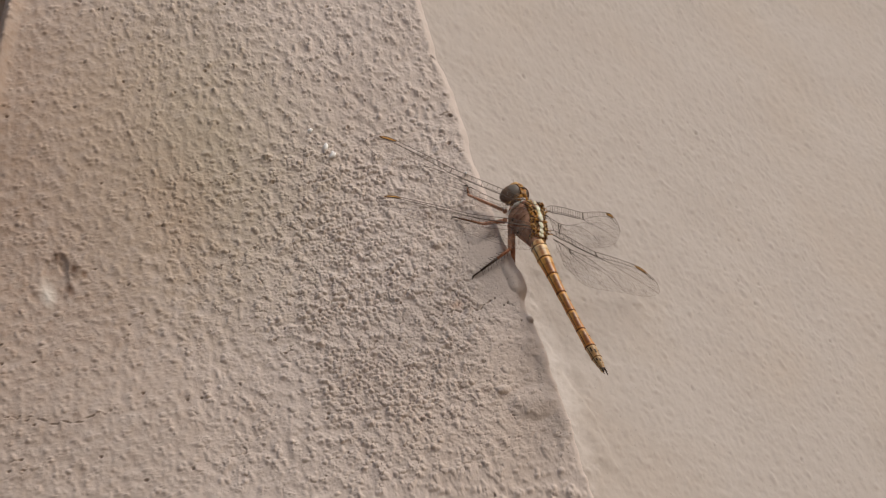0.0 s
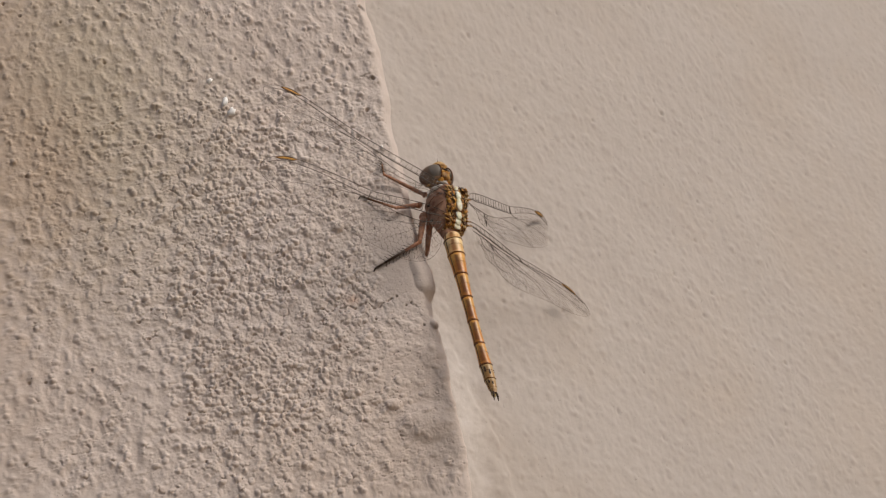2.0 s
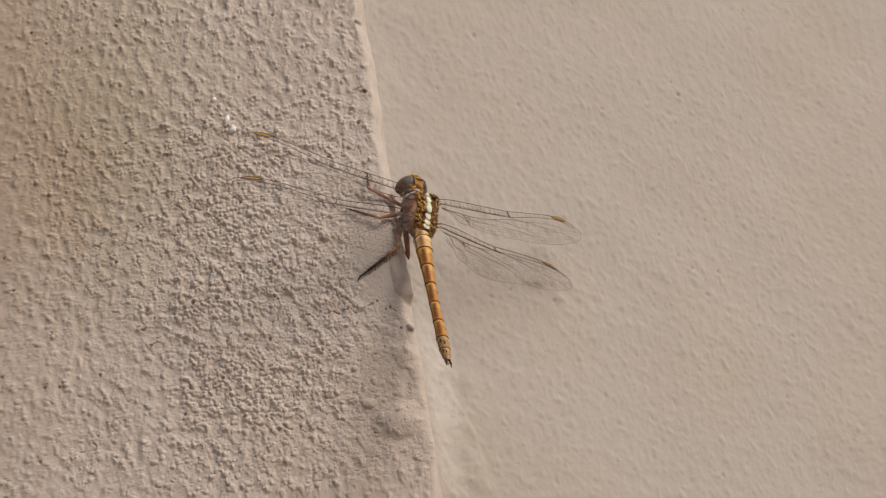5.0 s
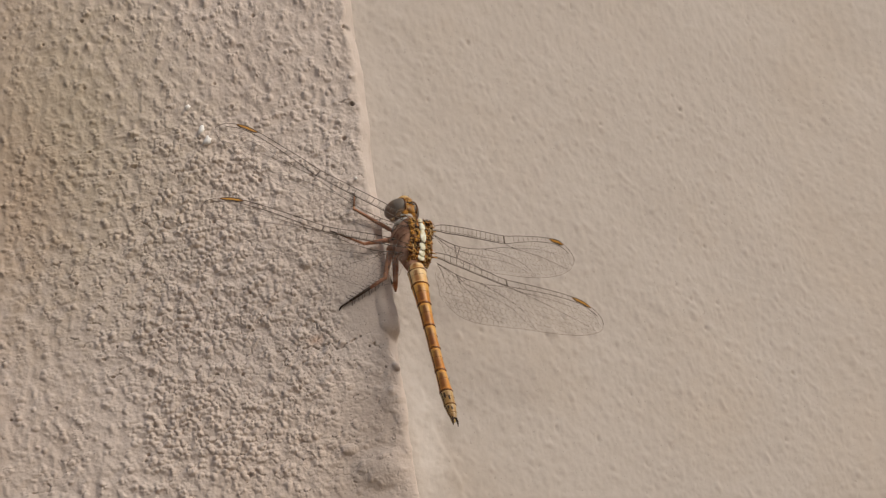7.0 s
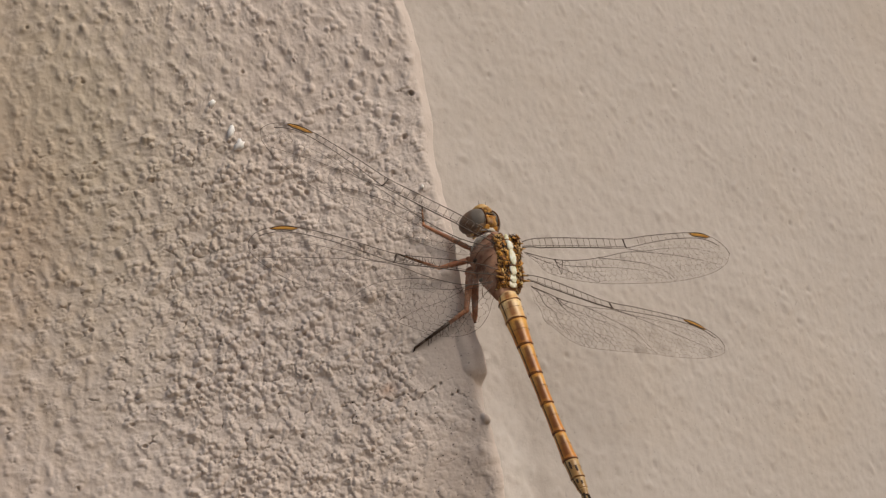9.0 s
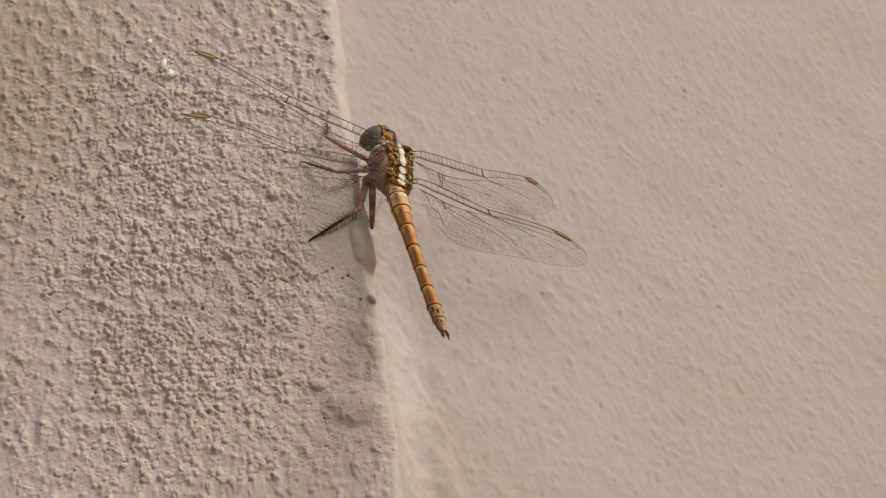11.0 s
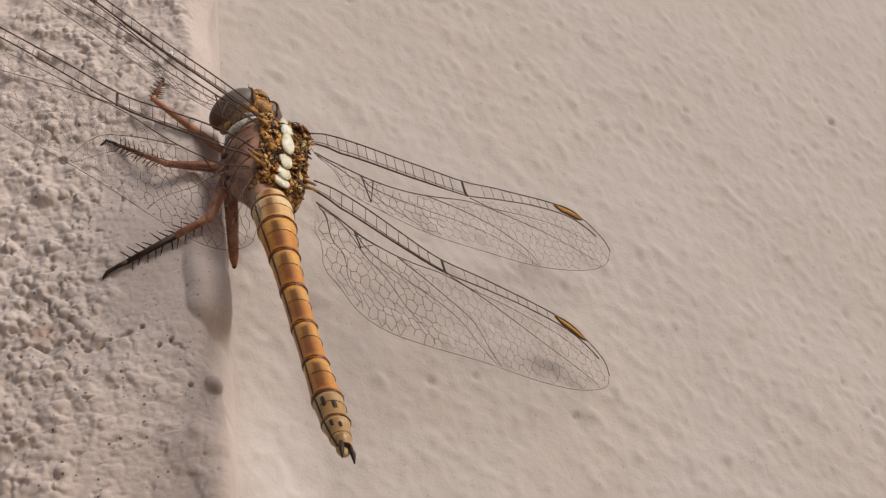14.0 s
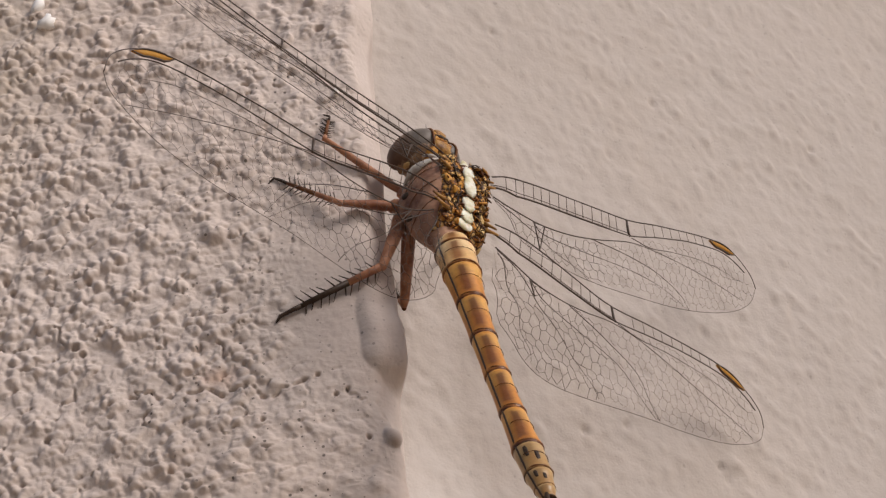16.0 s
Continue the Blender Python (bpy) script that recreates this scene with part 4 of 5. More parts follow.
def wing_root(side, reach, fore, hind, seed):
    """The knotted strip between the back plates and the two wing roots of one side: a ridged bed set with many small plates."""
    rng = random.Random(seed)

    def place(y, v, lift=0.0):
        f = (y + 3.2) / 6.8
        outer_z = hind.z + (fore.z - hind.z) * max(0.0, min(1.2, (y - hind.y) / (fore.y - hind.y))) - 0.25
        inner_z = 1.35 + 1.75 * math.sin(min(1.0, f * 1.25) * math.pi / 2)
        wave = 0.16 * math.sin(3.1 * y + seed) + 0.10 * math.sin(5.3 * v + 1.7 * y)
        return Vector((side * (0.35 + (reach - 0.35) * v), y, inner_z * (1 - v) + outer_z * v + wave * math.sin(math.pi * v) - 1.1 * max(0.0, v - 0.75) - 1.2 * max(0.0, -2.2 - y) * v + lift * (1.0 - 0.75 * max(0.0, v - 0.3))))

    V, F = [], []
    ny_, nv = 22, 8
    for i in range(ny_ + 1):
        y = -3.1 + 6.7 * i / ny_
        for j in range(nv + 1):
            V.append(place(y, j / nv))
        for j in range(nv, -1, -1):
            V.append(place(y, j / nv, -1.0))
    w = 2 * (nv + 1)
    for i in range(ny_):
        for j in range(w):
            j2 = (j + 1) % w
            F.append((i * w + j, i * w + j2, (i + 1) * w + j2, (i + 1) * w + j))
    F += [tuple(range(w))[::-1], tuple(ny_ * w + k for k in range(w))]
    bed = part("wing_root", (V, F, M_JOINT), fly, "knotted ochre wing joints")
    for k in range(60):
        y, v = rng.uniform(-3.0, 3.5), rng.uniform(0.05, 1.0)
        c = place(y, v, rng.uniform(-0.06, 0.10))
        e = Euler((rng.uniform(-0.5, 0.5), rng.uniform(-0.5, 0.5) + side * 0.4, rng.random() * 3)).to_matrix()
        r = rng.uniform(0.15, 0.36)
        tone = rng.random()
        part("joint_plate", (*ellipsoid(c, (r, r * rng.uniform(0.6, 1.9), r * rng.uniform(0.22, 0.36)), e, 10, 7, 0.45, k), M_JOINT if tone < 0.7 else (M_AMBER if tone < 0.85 else M_BROWN)), bed)
    for k in range(44):
        y, v = rng.uniform(-2.9, 3.3), rng.uniform(0.1, 0.9)
        pts = [place(y + 0.28 * q * rng.uniform(0.4, 1.6), v + 0.12 * q * rng.uniform(-1.5, 1.5), 0.13) for q in range(3)]
        part("joint_ridge", (*tube(pts, 0.04, 5), M_DARK), bed, "dark ridge")
    for b in (fore, hind):
        for dy in (0.35, -0.45):
            a = place(b.y + dy, 0.8, 0.1)
            part("root_knob", (*tube([a, a.lerp(b + Vector((0, dy, 0)), 0.6), b + Vector((side * 0.35, dy, 0.02))], [0.2, 0.13, 0.07], 8), M_FACE), bed, "ochre wing hinge")


def build_head():
    rng = random.Random(12)
    k = 0.95
    c0 = Vector((-0.8, 6.75, 0.8))

    def at(x, y, z):
        return tuple(c0 + k * Vector((x, y, z)))

    head = part("head", (*join(ellipsoid(at(0, -1.1, 0.0), (0.9, 0.8, 0.9)), ellipsoid(at(0, 0.2, -0.2), (2.0 * k, 1.6 * k, 2.0 * k))), M_FACE), fly, "mottled ochre head")
    for sx in (-1, 1):
        turn = Euler((0, sx * radians(-14), sx * radians(12))).to_matrix()
        eye = part("eye", (*ellipsoid(at(sx * 1.5, 0.25, -0.05), (1.3 * k, 1.75 * k, 2.2 * k), turn, 32, 20), M_EYE), head, "glossy grey-brown compound eye")
        part("eye_back", (*ellipsoid(at(sx * 1.3, -0.72, -0.05), (1.1 * k, 1.0 * k, 1.8 * k), turn, 20, 14, 0.2, sx), M_NAPE), eye, "mottled ochre rear of the eye")
        for q, (dx, dz, r) in enumerate(((1.75, -0.75, 0.26), (1.2, 0.35, 0.3), (1.0, -1.2, 0.22))):
            part("eye_spot", (*ellipsoid(at(sx * dx, -1.62 + 0.25 * abs(dx - 1.35), dz), (r, 0.14, r * 1.25), None, 10, 7, 0.3, q), M_PALE), eye, "pale yellow spot")
        part("eye_rim", (*tube([at(sx * (0.78 + 0.45 * math.sin(a)), 0.0 + 1.7 * math.cos(a), 0.95 + 1.25 * math.sin(a)) for a in np.linspace(-0.2, 2.4, 9)], 0.10, 6), M_BROWN), eye, "dark rim")
    part("vertex", (*ellipsoid(at(0, 1.15, 1.8), (0.75 * k, 0.55 * k, 0.45 * k), None, 16, 10, 0.15), M_FACE), head, "yellow crown knob")
    part("occiput", (*ellipsoid(at(0, -0.6, 1.6), (1.0 * k, 0.9 * k, 0.55 * k), None, 16, 10, 0.25, 3), M_FACE), head, "yellow nape triangle")
    part("neck", (*tube([at(0, -1.2, 0.3), at(0.15, -2.2, 0.25), at(0.45, -3.2, 0.2)], [0.95, 0.85, 0.9], 12), M_RUST), head, "rust-brown neck")
    for sx in (-1, 1):
        part("nape_lobe", (*ellipsoid(at(sx * 0.75, -1.35, 0.9), (0.6 * k, 0.5 * k, 0.75 * k), None, 14, 9, 0.3, 5), M_AMBER), head, "amber nape lobe")
    part("crown_band", (*tube([at(-0.95, 0.45, 1.7), at(-0.3, 0.27, 2.15), at(0.3, 0.27, 2.15), at(0.95, 0.45, 1.7)], 0.17, 7), M_DARK), head, "black band")
    for q, (dx, w) in enumerate(((-0.8, 0.16), (-0.45, 0.22), (0.5, 0.22), (0.85, 0.16))):
        part("crown_patch", (*ellipsoid(at(dx, -0.35 + 0.2 * (q % 2), 1.62 - 0.35 * abs(dx)), (w * 1.2, 0.75, 0.42), Euler((0.1, dx * 0.6, dx * 0.3)).to_matrix(), 12, 8, 0.3, q), (M_PALE, M_BROWN, M_DARK, M_AMBER)[q]), head, "ochre and brown crown patch")
    for q in range(95):
        u, v = rng.uniform(-1.15, 1.25), rng.uniform(-1.7, 1.4)
        c = at(u * 1.0, v, 2.12 - 0.55 * u * u - 0.22 * (v - 0.2) ** 2)
        e = Euler((rng.uniform(-0.4, 0.4), u * 0.6, rng.random() * 3)).to_matrix()
        r = rng.uniform(0.13, 0.3)
        part("crown_plate", (*ellipsoid(c, (r, r * rng.uniform(0.5, 1.2), r * 0.55), e, 9, 6, 0.4, q), (M_PALE, M_AMBER, M_FACE, M_DARK, M_AMBER)[q % 5]), head)
    part("nape_band", (*tube([at(-1.7, -1.35, 0.2), at(-0.9, -1.6, 1.1), at(0, -1.65, 1.35), at(0.9, -1.6, 1.1), at(1.7, -1.35, 0.2)], [0.15, 0.3, 0.34, 0.3, 0.15], 8, 0.6), M_STRIPE), head, "grey-white nape band")
    part("frons", (*ellipsoid(at(0, 1.85, 0.7), (1.25 * k, 0.75 * k, 1.15 * k), None, 18, 12, 0.08), M_PALE), head, "straw-coloured face")
    part("lip", (*ellipsoid(at(0, 1.6, -1.2), (1.3 * k, 0.8 * k, 0.9 * k), None, 18, 12), M_AMBER), head)
    for sx in (-1, 1):
        part("antenna", (*tube([at(sx * 0.45, 1.9, 1.2), at(sx * 0.6, 2.5, 1.3), at(sx * 0.7, 3.0, 1.5)], [0.05, 0.03, 0.012], 5), M_DARK), head, "hair-thin dark feeler")
    return head


ABD_LEN = [1.3, 2.7, 3.7, 4.2, 4.3, 4.2, 3.9, 2.5, 1.4, 0.9]
ABD_R = [1.22, 1.48, 1.36, 1.05, 0.90, 0.85, 0.85, 0.98, 0.88, 0.66, 0.45]


def abd_centre(y):
    f = (-3.6 - y) / 29.1
    return 0.1 * (1 - f) + 0.65 * f - 0.35 * math.sin(f * math.pi)


def build_abdomen():
    y = -3.6
    for i, ln in enumerate(ABD_LEN):
        r0, r1 = ABD_R[i], ABD_R[i + 1]
        prof = [(0.0, r0 * 0.93), (0.05, r0 * 0.99), (0.3, r0 + (r1 - r0) * 0.3 - 0.03), (0.6, r0 + (r1 - r0) * 0.6 - 0.04), (0.85, r0 + (r1 - r0) * 0.85), (0.95, r1 * 1.05), (1.0, r1 * 1.03), (1.03, r1 * 0.9)]
        secs = []
        for f, r in prof:
            yy = y - f * ln
            secs.append((yy, 0, abd_centre(yy), r, r * 0.92, r * 0.98))
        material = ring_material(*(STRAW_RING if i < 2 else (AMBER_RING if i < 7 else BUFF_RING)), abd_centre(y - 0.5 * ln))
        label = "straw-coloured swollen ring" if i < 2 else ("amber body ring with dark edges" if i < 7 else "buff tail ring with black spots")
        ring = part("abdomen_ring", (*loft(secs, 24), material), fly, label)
        ye = y - 0.965 * ln

        def on_back(yy, ang, lift=0.0):
            f = (y - yy) / ln
            r = r0 + (r1 - r0) * f - 0.03 + lift
            return (r * math.sin(ang), yy, abd_centre(yy) + r * 0.93 * math.cos(ang))

        def patch(y0, y1, half, material, name, lab, off=0.0, lift=0.03):
            V, F = [], []
            ny_, na = 7, 6
            for a in range(ny_ + 1):
                fy = a / ny_
                wdt = half * (0.55 + 0.45 * math.sin(math.pi * (0.15 + 0.7 * fy)))
                for b in range(na + 1):
                    V.append(on_back(y0 + (y1 - y0) * fy, off + wdt * (2 * b / na - 1), lift if 0 < b < na and 0 < a < ny_ else -0.03))
            for a in range(ny_):
                for b in range(na):
                    k = a * (na + 1) + b
                    F.append((k, k + 1, k + na + 2, k + na + 1))
            part(name, (V, F, material), ring, lab)

        # the dark hoop at the ring's hind edge
        if 0 < i < 8:
            hoop = [on_back(ye - 0.02 * ln * math.cos(a * 2), a, 0.02) for a in np.linspace(-2.6, 2.6, 19)]
            part("hind_hoop", (*tube(hoop, [0.045 + 0.03 * abs(math.sin(7.0 * a + i)) for a in np.linspace(-2.6, 2.6, 19)], 5), M_BROWN), ring, "dark brown hoop")
            mid = [on_back(y - 0.42 * ln, a, 0.02) for a in np.linspace(-1.5, 1.5, 13)]
            part("cross_line", (*tube(mid, 0.022, 4), M_BROWN), ring, "thin cross line")
        # dark keel lines down both sides
        for sx in (-1, 1):
            keel = [on_back(y - f * ln, sx * 1.74, 0.01) for f in np.linspace(0.02, 1.0, 7)]
            part("side_keel", (*tube(keel, 0.075, 6), M_DARK), ring, "blackish side line")
        if i in (7, 8):
            for sx in (-1, 1):
                patch(y - (0.25 + 0.12 * sx) * ln, y - (0.62 + 0.1 * sx) * ln, 0.17, M_DARK, "tail_spot", "black spot", -0.85 + sx * 0.35, 0.02)
        y -= ln
    for sx in (-1, 1):
        part("tail_clasper", (*tube([(sx * 0.3, y + 0.2, abd_centre(y) + 0.15), (sx * 0.42, y - 0.5, abd_centre(y) + 0.15), (sx * 0.45, y - 1.25, abd_centre(y) + 0.05)], [0.16, 0.17, 0.04], 7), M_DARK), fly, "short black spike")
    part("tail_plate", (*ellipsoid((0, y - 0.05, abd_centre(y) - 0.2), (0.45, 0.5, 0.3), None, 12, 8), M_TIP), fly)


def curve_through(pts, n):
    """n points on a smooth curve through pts."""
    P = np.array(pts, float)
    P = np.vstack([2 * P[0] - P[1], P, 2 * P[-1] - P[-2]])
    out = []
    m = len(P) - 3
    for k in range(n):
        q = k / (n - 1) * m
        i = min(int(q), m - 1)
        f = q - i
        a, b, c, d = P[i], P[i + 1], P[i + 2], P[i + 3]
        out.append(0.5 * (2 * b + (c - a) * f + (2 * a - 5 * b + 4 * c - d) * f * f + (3 * b - a - 3 * c + d) * f**3))
    return np.array(out)


FORE_TOP = [(0, 0.45), (2, 0.8), (6, 0.75), (11, 0.45), (15.9, 0.1), (20, 0.4), (25, 0.55), (28.6, 0.35), (30.8, -0.5), (32.2, -1.7), (32.75, -2.9)]
FORE_LOW = [(0, -0.5), (1.2, -2.2), (3, -3.9), (6.5, -5.2), (11, -5.9), (16, -6.2), (21.3, -6.3), (26, -6.0), (29.5, -5.3), (31.8, -4.2), (32.75, -2.9)]
HIND_TOP = [(0, 0.4), (2, 0.6), (5, 0.45), (9, 0.0), (13.1, -0.5), (18, -0.2), (23, 0.05), (27, -0.15), (29.4, -1.0), (31.0, -2.2), (31.5, -3.5)]
HIND_LOW = [(0, -3.2), (0.7, -6.6), (2.6, -8.8), (6, -9.7), (11, -9.3), (17.3, -8.4), (22.5, -7.6), (26.5, -6.8), (29.3, -5.8), (31.0, -4.7), (31.5, -3.5)]


def wing_relief(x, y):
    """Pleats near the root, flattening out to the tip."""
    return 0.22 * math.sin(2.1 * y + 0.4) * math.exp(-x / 16.0) - 0.006 * (y + 3) ** 2 + 0.05 * math.sin(0.5 * x)


def build_wing(kind, side, base, seed):
    rng = random.Random(seed)
    top_c, low_c = curve_through(FORE_TOP if kind == "fore" else HIND_TOP, 160), curve_through(FORE_LOW if kind == "fore" else HIND_LOW, 160)
    nod, stig0, stig1 = (15.9, 26.9, 30.2) if kind == "fore" else (13.1, 25.7, 29.2)
    xmax = top_c[-1][0]

    def top(x):
        return float(np.interp(x, top_c[:, 0], top_c[:, 1]))

    def low(x):
        return float(np.interp(x, low_c[:, 0], low_c[:, 1]))

    def put(x, y, dz=0.0):
        return (side * x, y, wing_relief(x, y) + dz)

    wing = part("%s_wing" % kind, ([], [], M_CLEAR), fly, "clear net-veined wing with amber spot")
    wing.location = Vector(base) * 0.001

    # the clear skin
    V, F = [], []
    nx_, ny_ = 72, 12
    for i in range(nx_ + 1):
        x = xmax * (1 - (1 - i / nx_) ** 1.5)
        a, b = top(x), low(x)
        for j in range(ny_ + 1):
            V.append(put(x, a + (b - a) * j / ny_))
    for i in range(nx_):
        for j in range(ny_):
            k = i * (ny_ + 1) + j
            F.append((k, k + 1, k + ny_ + 2, k + ny_ + 1))
    part("membrane", (V, F, M_CLEAR), wing, "clear thin film")

    # leading veins
    def sub(x):
        return top(x) - 0.80 * (top(x) - rad(x))

    def rad(x):
        w = 1.25 if kind == "fore" else 1.2
        return top(x) - w * min(1, 0.55 + x / 6) * (1.0 if x < nod else max(0.62, 1 - 0.05 * (x - nod)))

    xs = np.linspace(0, stig1 + 1.2, 46)
    costa = [put(p[0], p[1], 0.03) for p in top_c[::4]] + [put(*top_c[-1], 0.03)]
    part("leading_vein", (*tube(costa, [0.058] * 10 + [0.05] * 20 + [0.036] * (len(costa) - 30), 5), M_VEIN), wing, "stout dark front vein")
    part("second_vein", (*tube([put(x, sub(x)) for x in np.linspace(0, nod, 22)], 0.034, 4), M_VEIN), wing)
    part("third_vein", (*tube([put(x, rad(x), 0.02) for x in xs], [0.078] * 20 + [0.05] * 26, 5), M_VEIN), wing, "stout dark vein")
    part("hind_margin", (*tube([put(p[0], p[1]) for p in low_c[::4]] + [put(*low_c[-1])], 0.024, 4), M_NET), wing)
    part("nodus", (*tube([put(nod - 0.1, top(nod), 0.02), put(nod + 0.1, sub(nod)), put(nod + 0.25, rad(nod) - 0.05)], [0.09, 0.10, 0.08], 6), M_VEIN), wing, "thick dark notch vein")

    # ladder of cross veins before and behind the notch
    x = 1.6
    while x < nod - 0.5:
        part("cross_vein", (*tube([put(x, top(x)), put(x + 0.12, rad(x))], 0.032, 4), M_VEIN), wing)
        x += (0.98 if kind == "fore" else 1.15) * rng.uniform(0.85, 1.15)
    x = nod + 2.2
    while x < stig0 - 0.4:
        part("cross_vein", (*tube([put(x, top(x)), put(x + 0.25, rad(x))], 0.022, 4), M_VEIN), wing)
        x += 1.15 * rng.uniform(0.85, 1.15)

    # the amber spot
    sx_ = np.linspace(stig0, stig1, 9)
    V, F = [], []
    for x in sx_:
        f = (x - stig0) / (stig1 - stig0)
        shut = 0.5 * (1 - min(1.0, 5 * f, 4 * (1 - f) + 0.12)) * (top(x) - rad(x))
        a, b = top(x) - 0.03 - 0.3 * shut, rad(x) + 0.2 + 1.2 * shut
        for y, dz in ((a, 0.07), (0.5 * (a + b), 0.11), (b, 0.07), (b, -0.07), (0.5 * (a + b), -0.11), (a, -0.07)):
            V.append(put(x, y, dz))
    for i in range(8):
        for j in range(6):
            j2 = (j + 1) % 6
            F.append((i * 6 + j, i * 6 + j2, (i + 1) * 6 + j2, (i + 1) * 6 + j))
    F += [tuple(range(6))[::-1], tuple(48 + k for k in range(6))]
    part("wing_spot", (V, F, M_STIGMA), wing, "amber spot with dark edges")
    for lift in (-0.10, 0.10):
        part("spot_edge", (*tube([V[6 * i + 2] if lift < 0 else V[6 * i] for i in range(9)], [0.03, 0.06, 0.085, 0.09, 0.09, 0.085, 0.075, 0.06, 0.03], 5), M_VEIN), wing, "black border vein")

    # long veins that fan out to the hind margin
    longs = []
    if kind == "fore":
        fans = [((0.4, -0.9), (4, -2.2), (8, -2.5), (12, -2.25), (16, -1.75), (20, -2.05), (25, -2.9), (30.5, -4.3)),
                ((16.3, -1.3), (18.6, -1.75), (22, -1.55), (26, -1.7), (30.2, -2.6)),
                ((4.0, -2.2), (5.2, -3.0), (10, -3.5), (15, -4.0), (19, -4.8), (22.5, -6.2)), ((11, -2.35), (15, -2.9), (19, -3.7), (21.5, -4.9), (22.8, -6.2)),
                ((0.5, -1.1), (2.5, -2.4), (4.6, -3.2), (8, -4.7), (10.5, -5.8))]
    else:
        fans = [((0.4, -1.2), (3.5, -2.5), (7, -2.7), (10, -2.45), (13.2, -2.0), (18, -2.5), (24, -3.6), (29.8, -5.1)),
                ((13.6, -1.8), (16, -2.1), (20, -1.75), (25, -1.9), (29, -2.9)),
                ((3.4, -2.45), (5.2, -3.4), (9, -4.2), (14, -5.7), (18.0, -8.2)), ((8, -2.7), (12, -3.6), (15.5, -5.2), (18.4, -8.1)),
                ((0.5, -1.4), (2.6, -2.6), (4.4, -3.6), (6.6, -5.4), (9.5, -7.2), (11.5, -9.0)), ((0.4, -1.8), (1.6, -3.8), (2.8, -6.2), (4.2, -9.1))]
    main_c = curve_through(fans[0], 60)

    def median(x):
        return float(np.interp(x, main_c[:, 0], main_c[:, 1]))

    for n, fan in enumerate(fans):
        c = curve_through(fan, 26)
        pts = [put(px_, max(low(px_) + 0.02, min(rad(px_) - 0.05, py_)), 0.01) for px_, py_ in c]
        longs.append(pts)
        part("long_vein", (*tube(pts, [(0.068 if n == 0 else 0.046) * (1 - 0.028 * k) for k in range(26)], 4), M_VEIN), wing)
    tri = [(4.2, -2.3), (4.9, -4.2), (5.4, -2.4)] if kind == "fore" else [(3.6, -2.6), (5.6, -2.75), (4.4, -3.5)]
    part("wing_triangle", (*tube([put(*p, 0.02) for p in tri + tri[:1]], 0.06, 5), M_VEIN), wing)

    # the fine net of cells
    cell = 0.50 if kind == "fore" else 0.54
    net = []
    for r in range(-2, 40):
        for c in range(-2, 40):
            ox = c * cell * 1.732 + (r % 2) * cell * 0.866
            oy = -r * cell * 1.5
            key = lambda u, v: (u + 0.62 * cell * noise.noise(Vector((u * 3.1, v * 3.1, seed))), v + 0.62 * cell * noise.noise(Vector((v * 3.1, u * 3.1, seed + 9))))
            hub = [(ox, oy + cell), (ox + 0.866 * cell, oy + 0.5 * cell), (ox + 0.866 * cell, oy - 0.5 * cell), (ox, oy - cell)]
            for a, b in ((0, 1), (1, 2), (2, 3)):
                p, q = key(*hub[a]), key(*hub[b])
                # cells grow smaller towards the tip
                ok = True
                for u, v in (p, q):
                    if not (0.35 < u < xmax - 0.4) or v > (median(u) if u < nod + 1.5 else rad(u)) - 0.02 or v < low(u) + 0.02:
                        ok = False
                if ok:
                    net.append(tube([put(*p), put(*q)], 0.020 if p[0] < 12 else 0.012, 3, 1.0, False))
    tagged(part("vein_net", (*join(*net), M_NET), wing, "fine brown net"), kind="stuff")
    return wing


REST = Matrix(REST_ROWS)


def to_body(p):
    """World millimetres at rest to body millimetres."""
    return (REST.inverted() @ (Vector(p) * 0.001)) * 1000


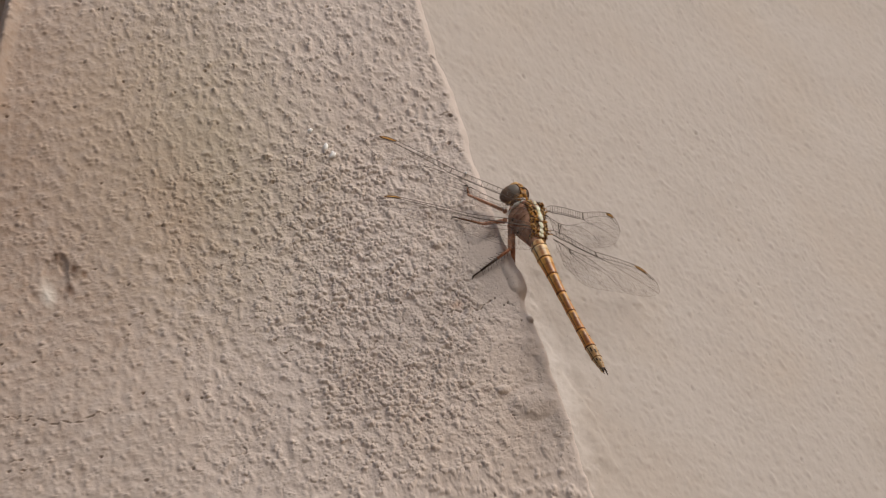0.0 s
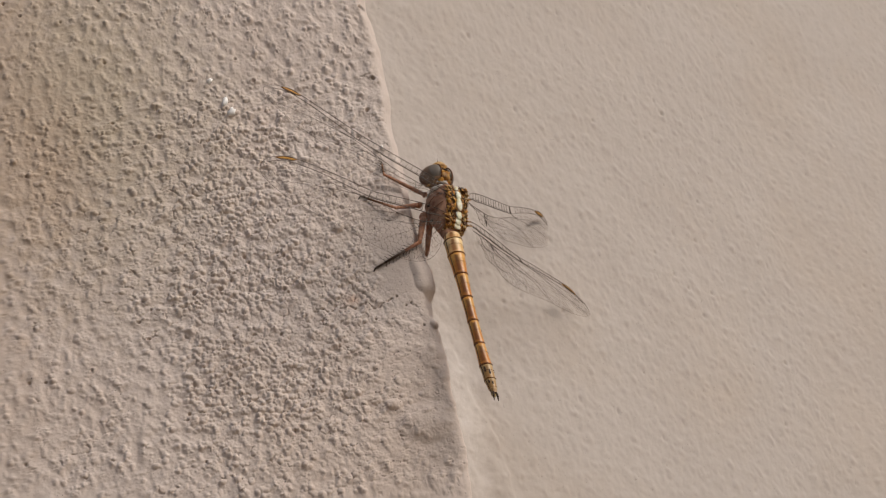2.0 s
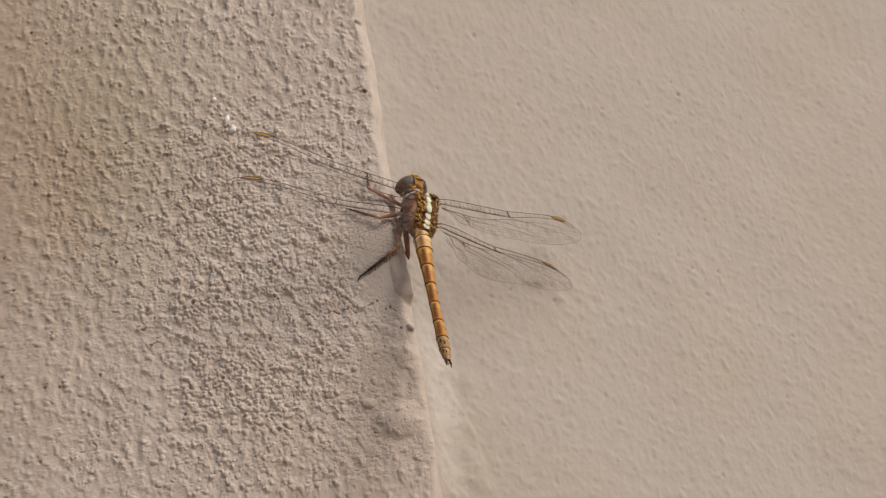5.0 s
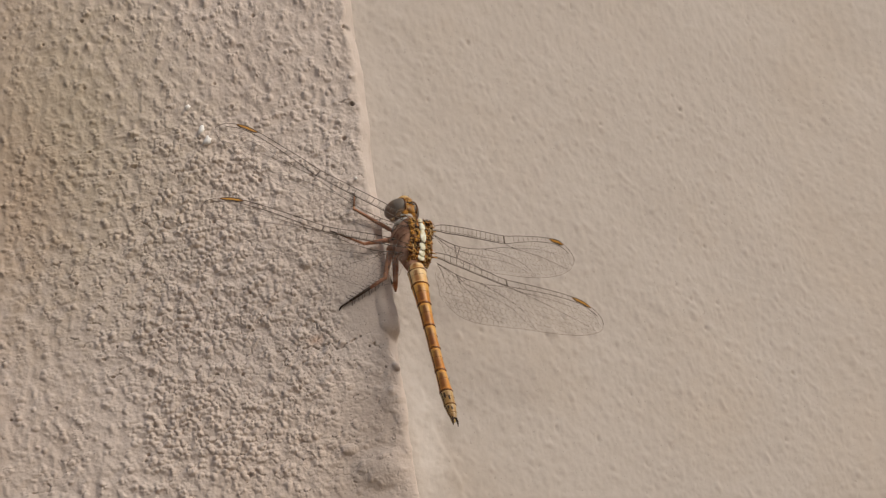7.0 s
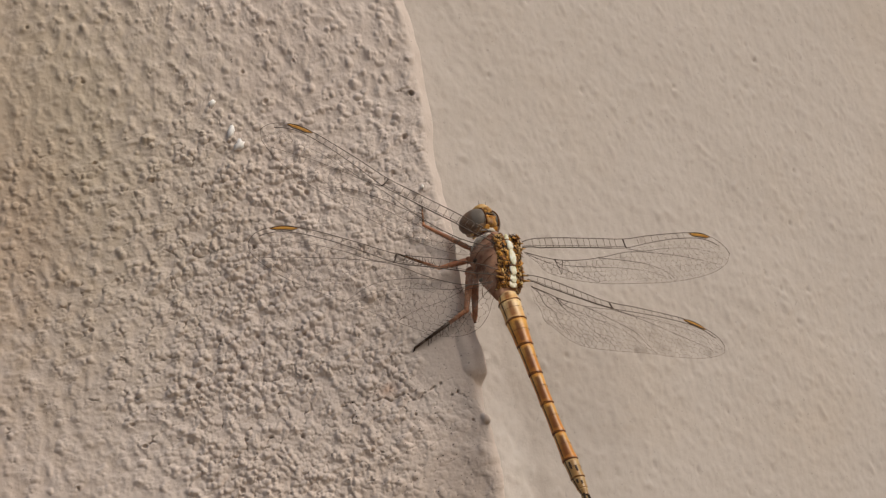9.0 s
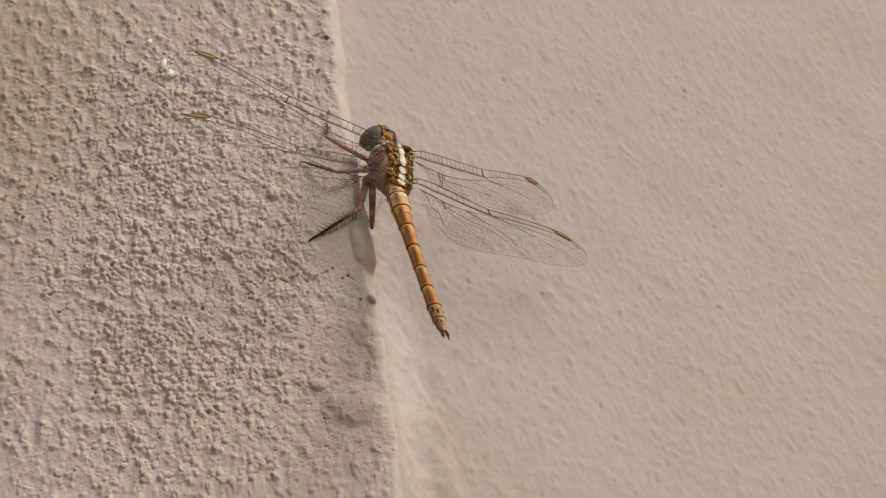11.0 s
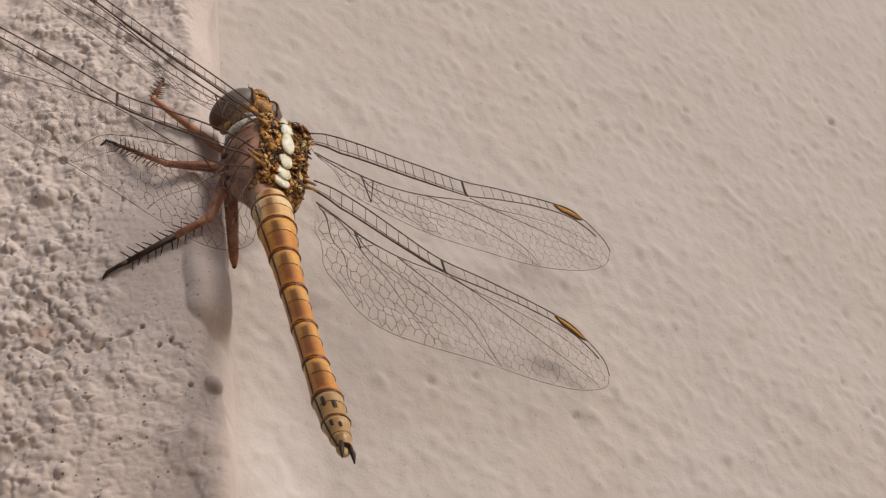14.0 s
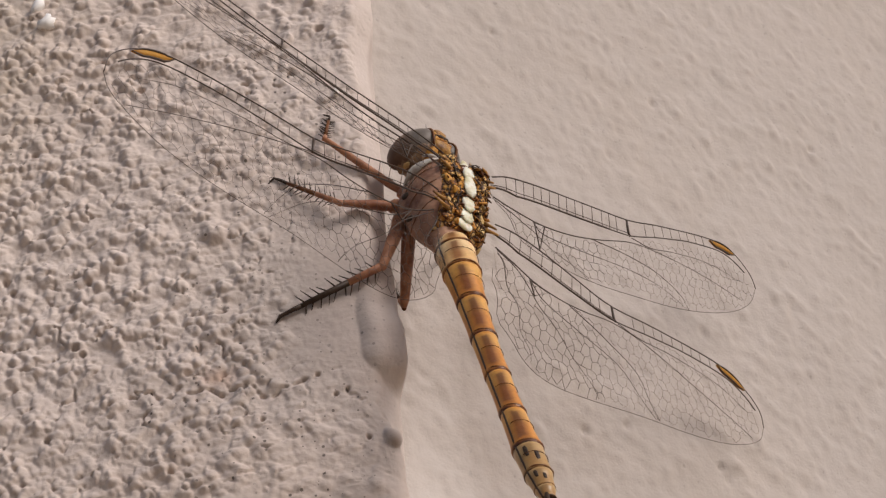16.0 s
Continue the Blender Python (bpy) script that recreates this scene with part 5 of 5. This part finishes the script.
def build_leg(name, hip, knee, foot, thick, dark_from, toe, seed, spines=True):
    """hip in body space; knee and foot in world millimetres at rest. The leg's origin is its foot."""
    rng = random.Random(seed)
    k, f = to_body(knee), to_body(foot)
    h = Vector(hip)
    leg = new(name)
    leg.parent = fly
    leg.location = f * 0.001
    h, k = h - f, k - f
    o = Vector((0, 0, 0))
    t = k + (o - k) * 0.80
    toe_v = (to_body(Vector(foot) + Vector(toe)) - f)
    bend = (h - k).cross(o - k).normalized()
    part("femur", (*tube([h, h.lerp(k, 0.15), h.lerp(k, 0.5), h.lerp(k, 0.9), k], [thick * 0.8, thick * 1.25, thick * 1.1, thick * 0.8, thick * (0.7 if spines else 0.4)], 9), M_LEG), leg, "orange-brown thigh")
    part("knee", (*ellipsoid(k, (thick * (0.8 if spines else 0.42),) * 3, None, 10, 7), M_LEG if spines else M_BROWN), leg)
    mid = k.lerp(t, dark_from)
    part("tibia", (*tube([k, k.lerp(mid, 0.5), mid], [thick * (0.68 if spines else 0.4), thick * (0.66 if spines else 0.4), thick * (0.58 if spines else 0.4)], 8), M_LEG), leg, "orange-brown shin")
    part("lower_tibia", (*tube([mid, mid.lerp(t, 0.5), t], [thick * (0.58 if spines else 0.4), thick * (0.52 if spines else 0.38), thick * (0.42 if spines else 0.36)], 8), M_DARK if name == "hind_leg" else M_BROWN), leg, "shin darkening to black")
    part("foot", (*tube([t, t.lerp(o, 0.5) + Vector((0, 0, 0.05)), o, o + toe_v * 0.5, o + toe_v], [thick * 0.42, thick * 0.38, thick * 0.34, thick * 0.26, thick * 0.1], 7), M_DARK), leg, "black jointed foot")
    if spines:
        axis = (t - k).normalized()
        out = axis.cross(REST.to_3x3().inverted() @ Vector((0, -0.8, -0.6))).normalized()
        for n in range(10):
            q = k.lerp(t, 0.08 + 0.095 * n)
            for sgn in (-1, 1):
                d = (out * sgn * 0.85 + bend * rng.uniform(-0.3, 0.3) + axis * rng.uniform(0.35, 0.7)).normalized()
                part("spine", (*tube([q, q + d * rng.uniform(2.1, 2.7) * thick], [0.16 * thick + 0.015, 0.022], 4), M_DARK), leg, "stiff black bristle")
    hip_piece = ellipsoid(h, (thick * 1.5, thick * 1.5, thick * 1.9), None, 10, 7)
    part("hip", (*hip_piece, M_LEG), leg)
    return leg


thorax = build_thorax()
wing_root(-1, 1.75, Vector(WING_BASES["LF"]), Vector(WING_BASES["LH"]), 21)
wing_root(1, 2.3, Vector(WING_BASES["RF"]), Vector(WING_BASES["RH"]), 22)
build_head()
build_abdomen()
WINGS = {k: build_wing("fore" if k[1] == "F" else "hind", -1 if k[0] == "L" else 1, WING_BASES[k], 60 + n) for n, k in enumerate(WING_BASES)}
LEGS = [
    (build_leg("fore_leg", (-1.3, 4.6, -1.7), (-3.3, -1.4, 25.9), (-2.8, -0.4, 28.8), 0.27, 0.15, (-0.5, 0.1, 0.3), 1, True), (-1.3, 4.6, -1.7), (-2.8, -0.4, 28.8)),
    (build_leg("mid_leg", (-1.9, 3.0, -2.2), (-2.4, -1.5, 19.7), (-7.2, -0.4, 23.1), 0.33, 0.45, (-0.4, 0.0, -0.5), 2, True), (-1.9, 3.0, -2.2), (-7.2, -0.4, 23.1)),
    (build_leg("hind_leg", (-1.5, 2.0, -2.5), (0.2, -1.2, 14.0), (-7.1, -0.3, 10.6), 0.44, 0.42, (-0.3, 0.1, -0.5), 3, True), (-1.5, 2.0, -2.5), (-7.1, -0.3, 10.6)),
    (build_leg("hind_leg", (-1.0, 1.66, -2.4), (1.6, 3.4, 13.2), (1.0, 6.0, 17.0), 0.44, 0.5, (-0.2, 0.1, 0.6), 4, False), (-1.0, 1.66, -2.4), (1.0, 6.0, 17.0)),
    (build_leg("mid_leg", (1.0, 2.9, -2.6), (5.2, 5.2, 20.6), (5.0, 8.4, 21.3), 0.3, 0.45, (0.1, 0.2, 0.4), 5, False), (1.0, 2.9, -2.6), (5.0, 8.4, 21.3)),
    (build_leg("fore_leg", (0.9, 4.6, -1.9), (4.6, 4.6, 25.2), (5.6, 9.0, 27.0), 0.25, 0.5, (0.3, 0.2, 0.6), 6, False), (0.9, 4.6, -1.9), (5.6, 9.0, 27.0)),
]


# ---- what moves ----
def motions():
    """The body shifts on its feet, the wings beat and settle, the legs swing about their feet."""
    body = [(t, pose(x * 0.001, y * 0.001, z * 0.001, a, b, c)) for t, x, y, z, a, b, c in BODY_ROWS]
    walk(fly, body)
    for n, key in enumerate(WING_BASES):
        b = Vector(WING_BASES[key]) * 0.001
        s = -1 if key[0] == "L" else 1
        walk(WINGS[key], [(r[0], pose(b.x, b.y, b.z, r[1 + 3 * n], s * r[2 + 3 * n], s * r[3 + 3 * n])) for r in WING_ROWS])
    for leg, hip, foot in LEGS:
        f = Vector(foot) * 0.001
        h = Vector(hip) * 0.001
        rows = []
        for t, m in body:
            was, now = REST @ h - f, m @ h - f
            turn = was.rotation_difference(now).to_matrix().to_4x4()
            rows.append((t, m.inverted() @ Matrix.Translation(f) @ turn @ REST.to_3x3().to_4x4()))
        walk(leg, rows)


motions()
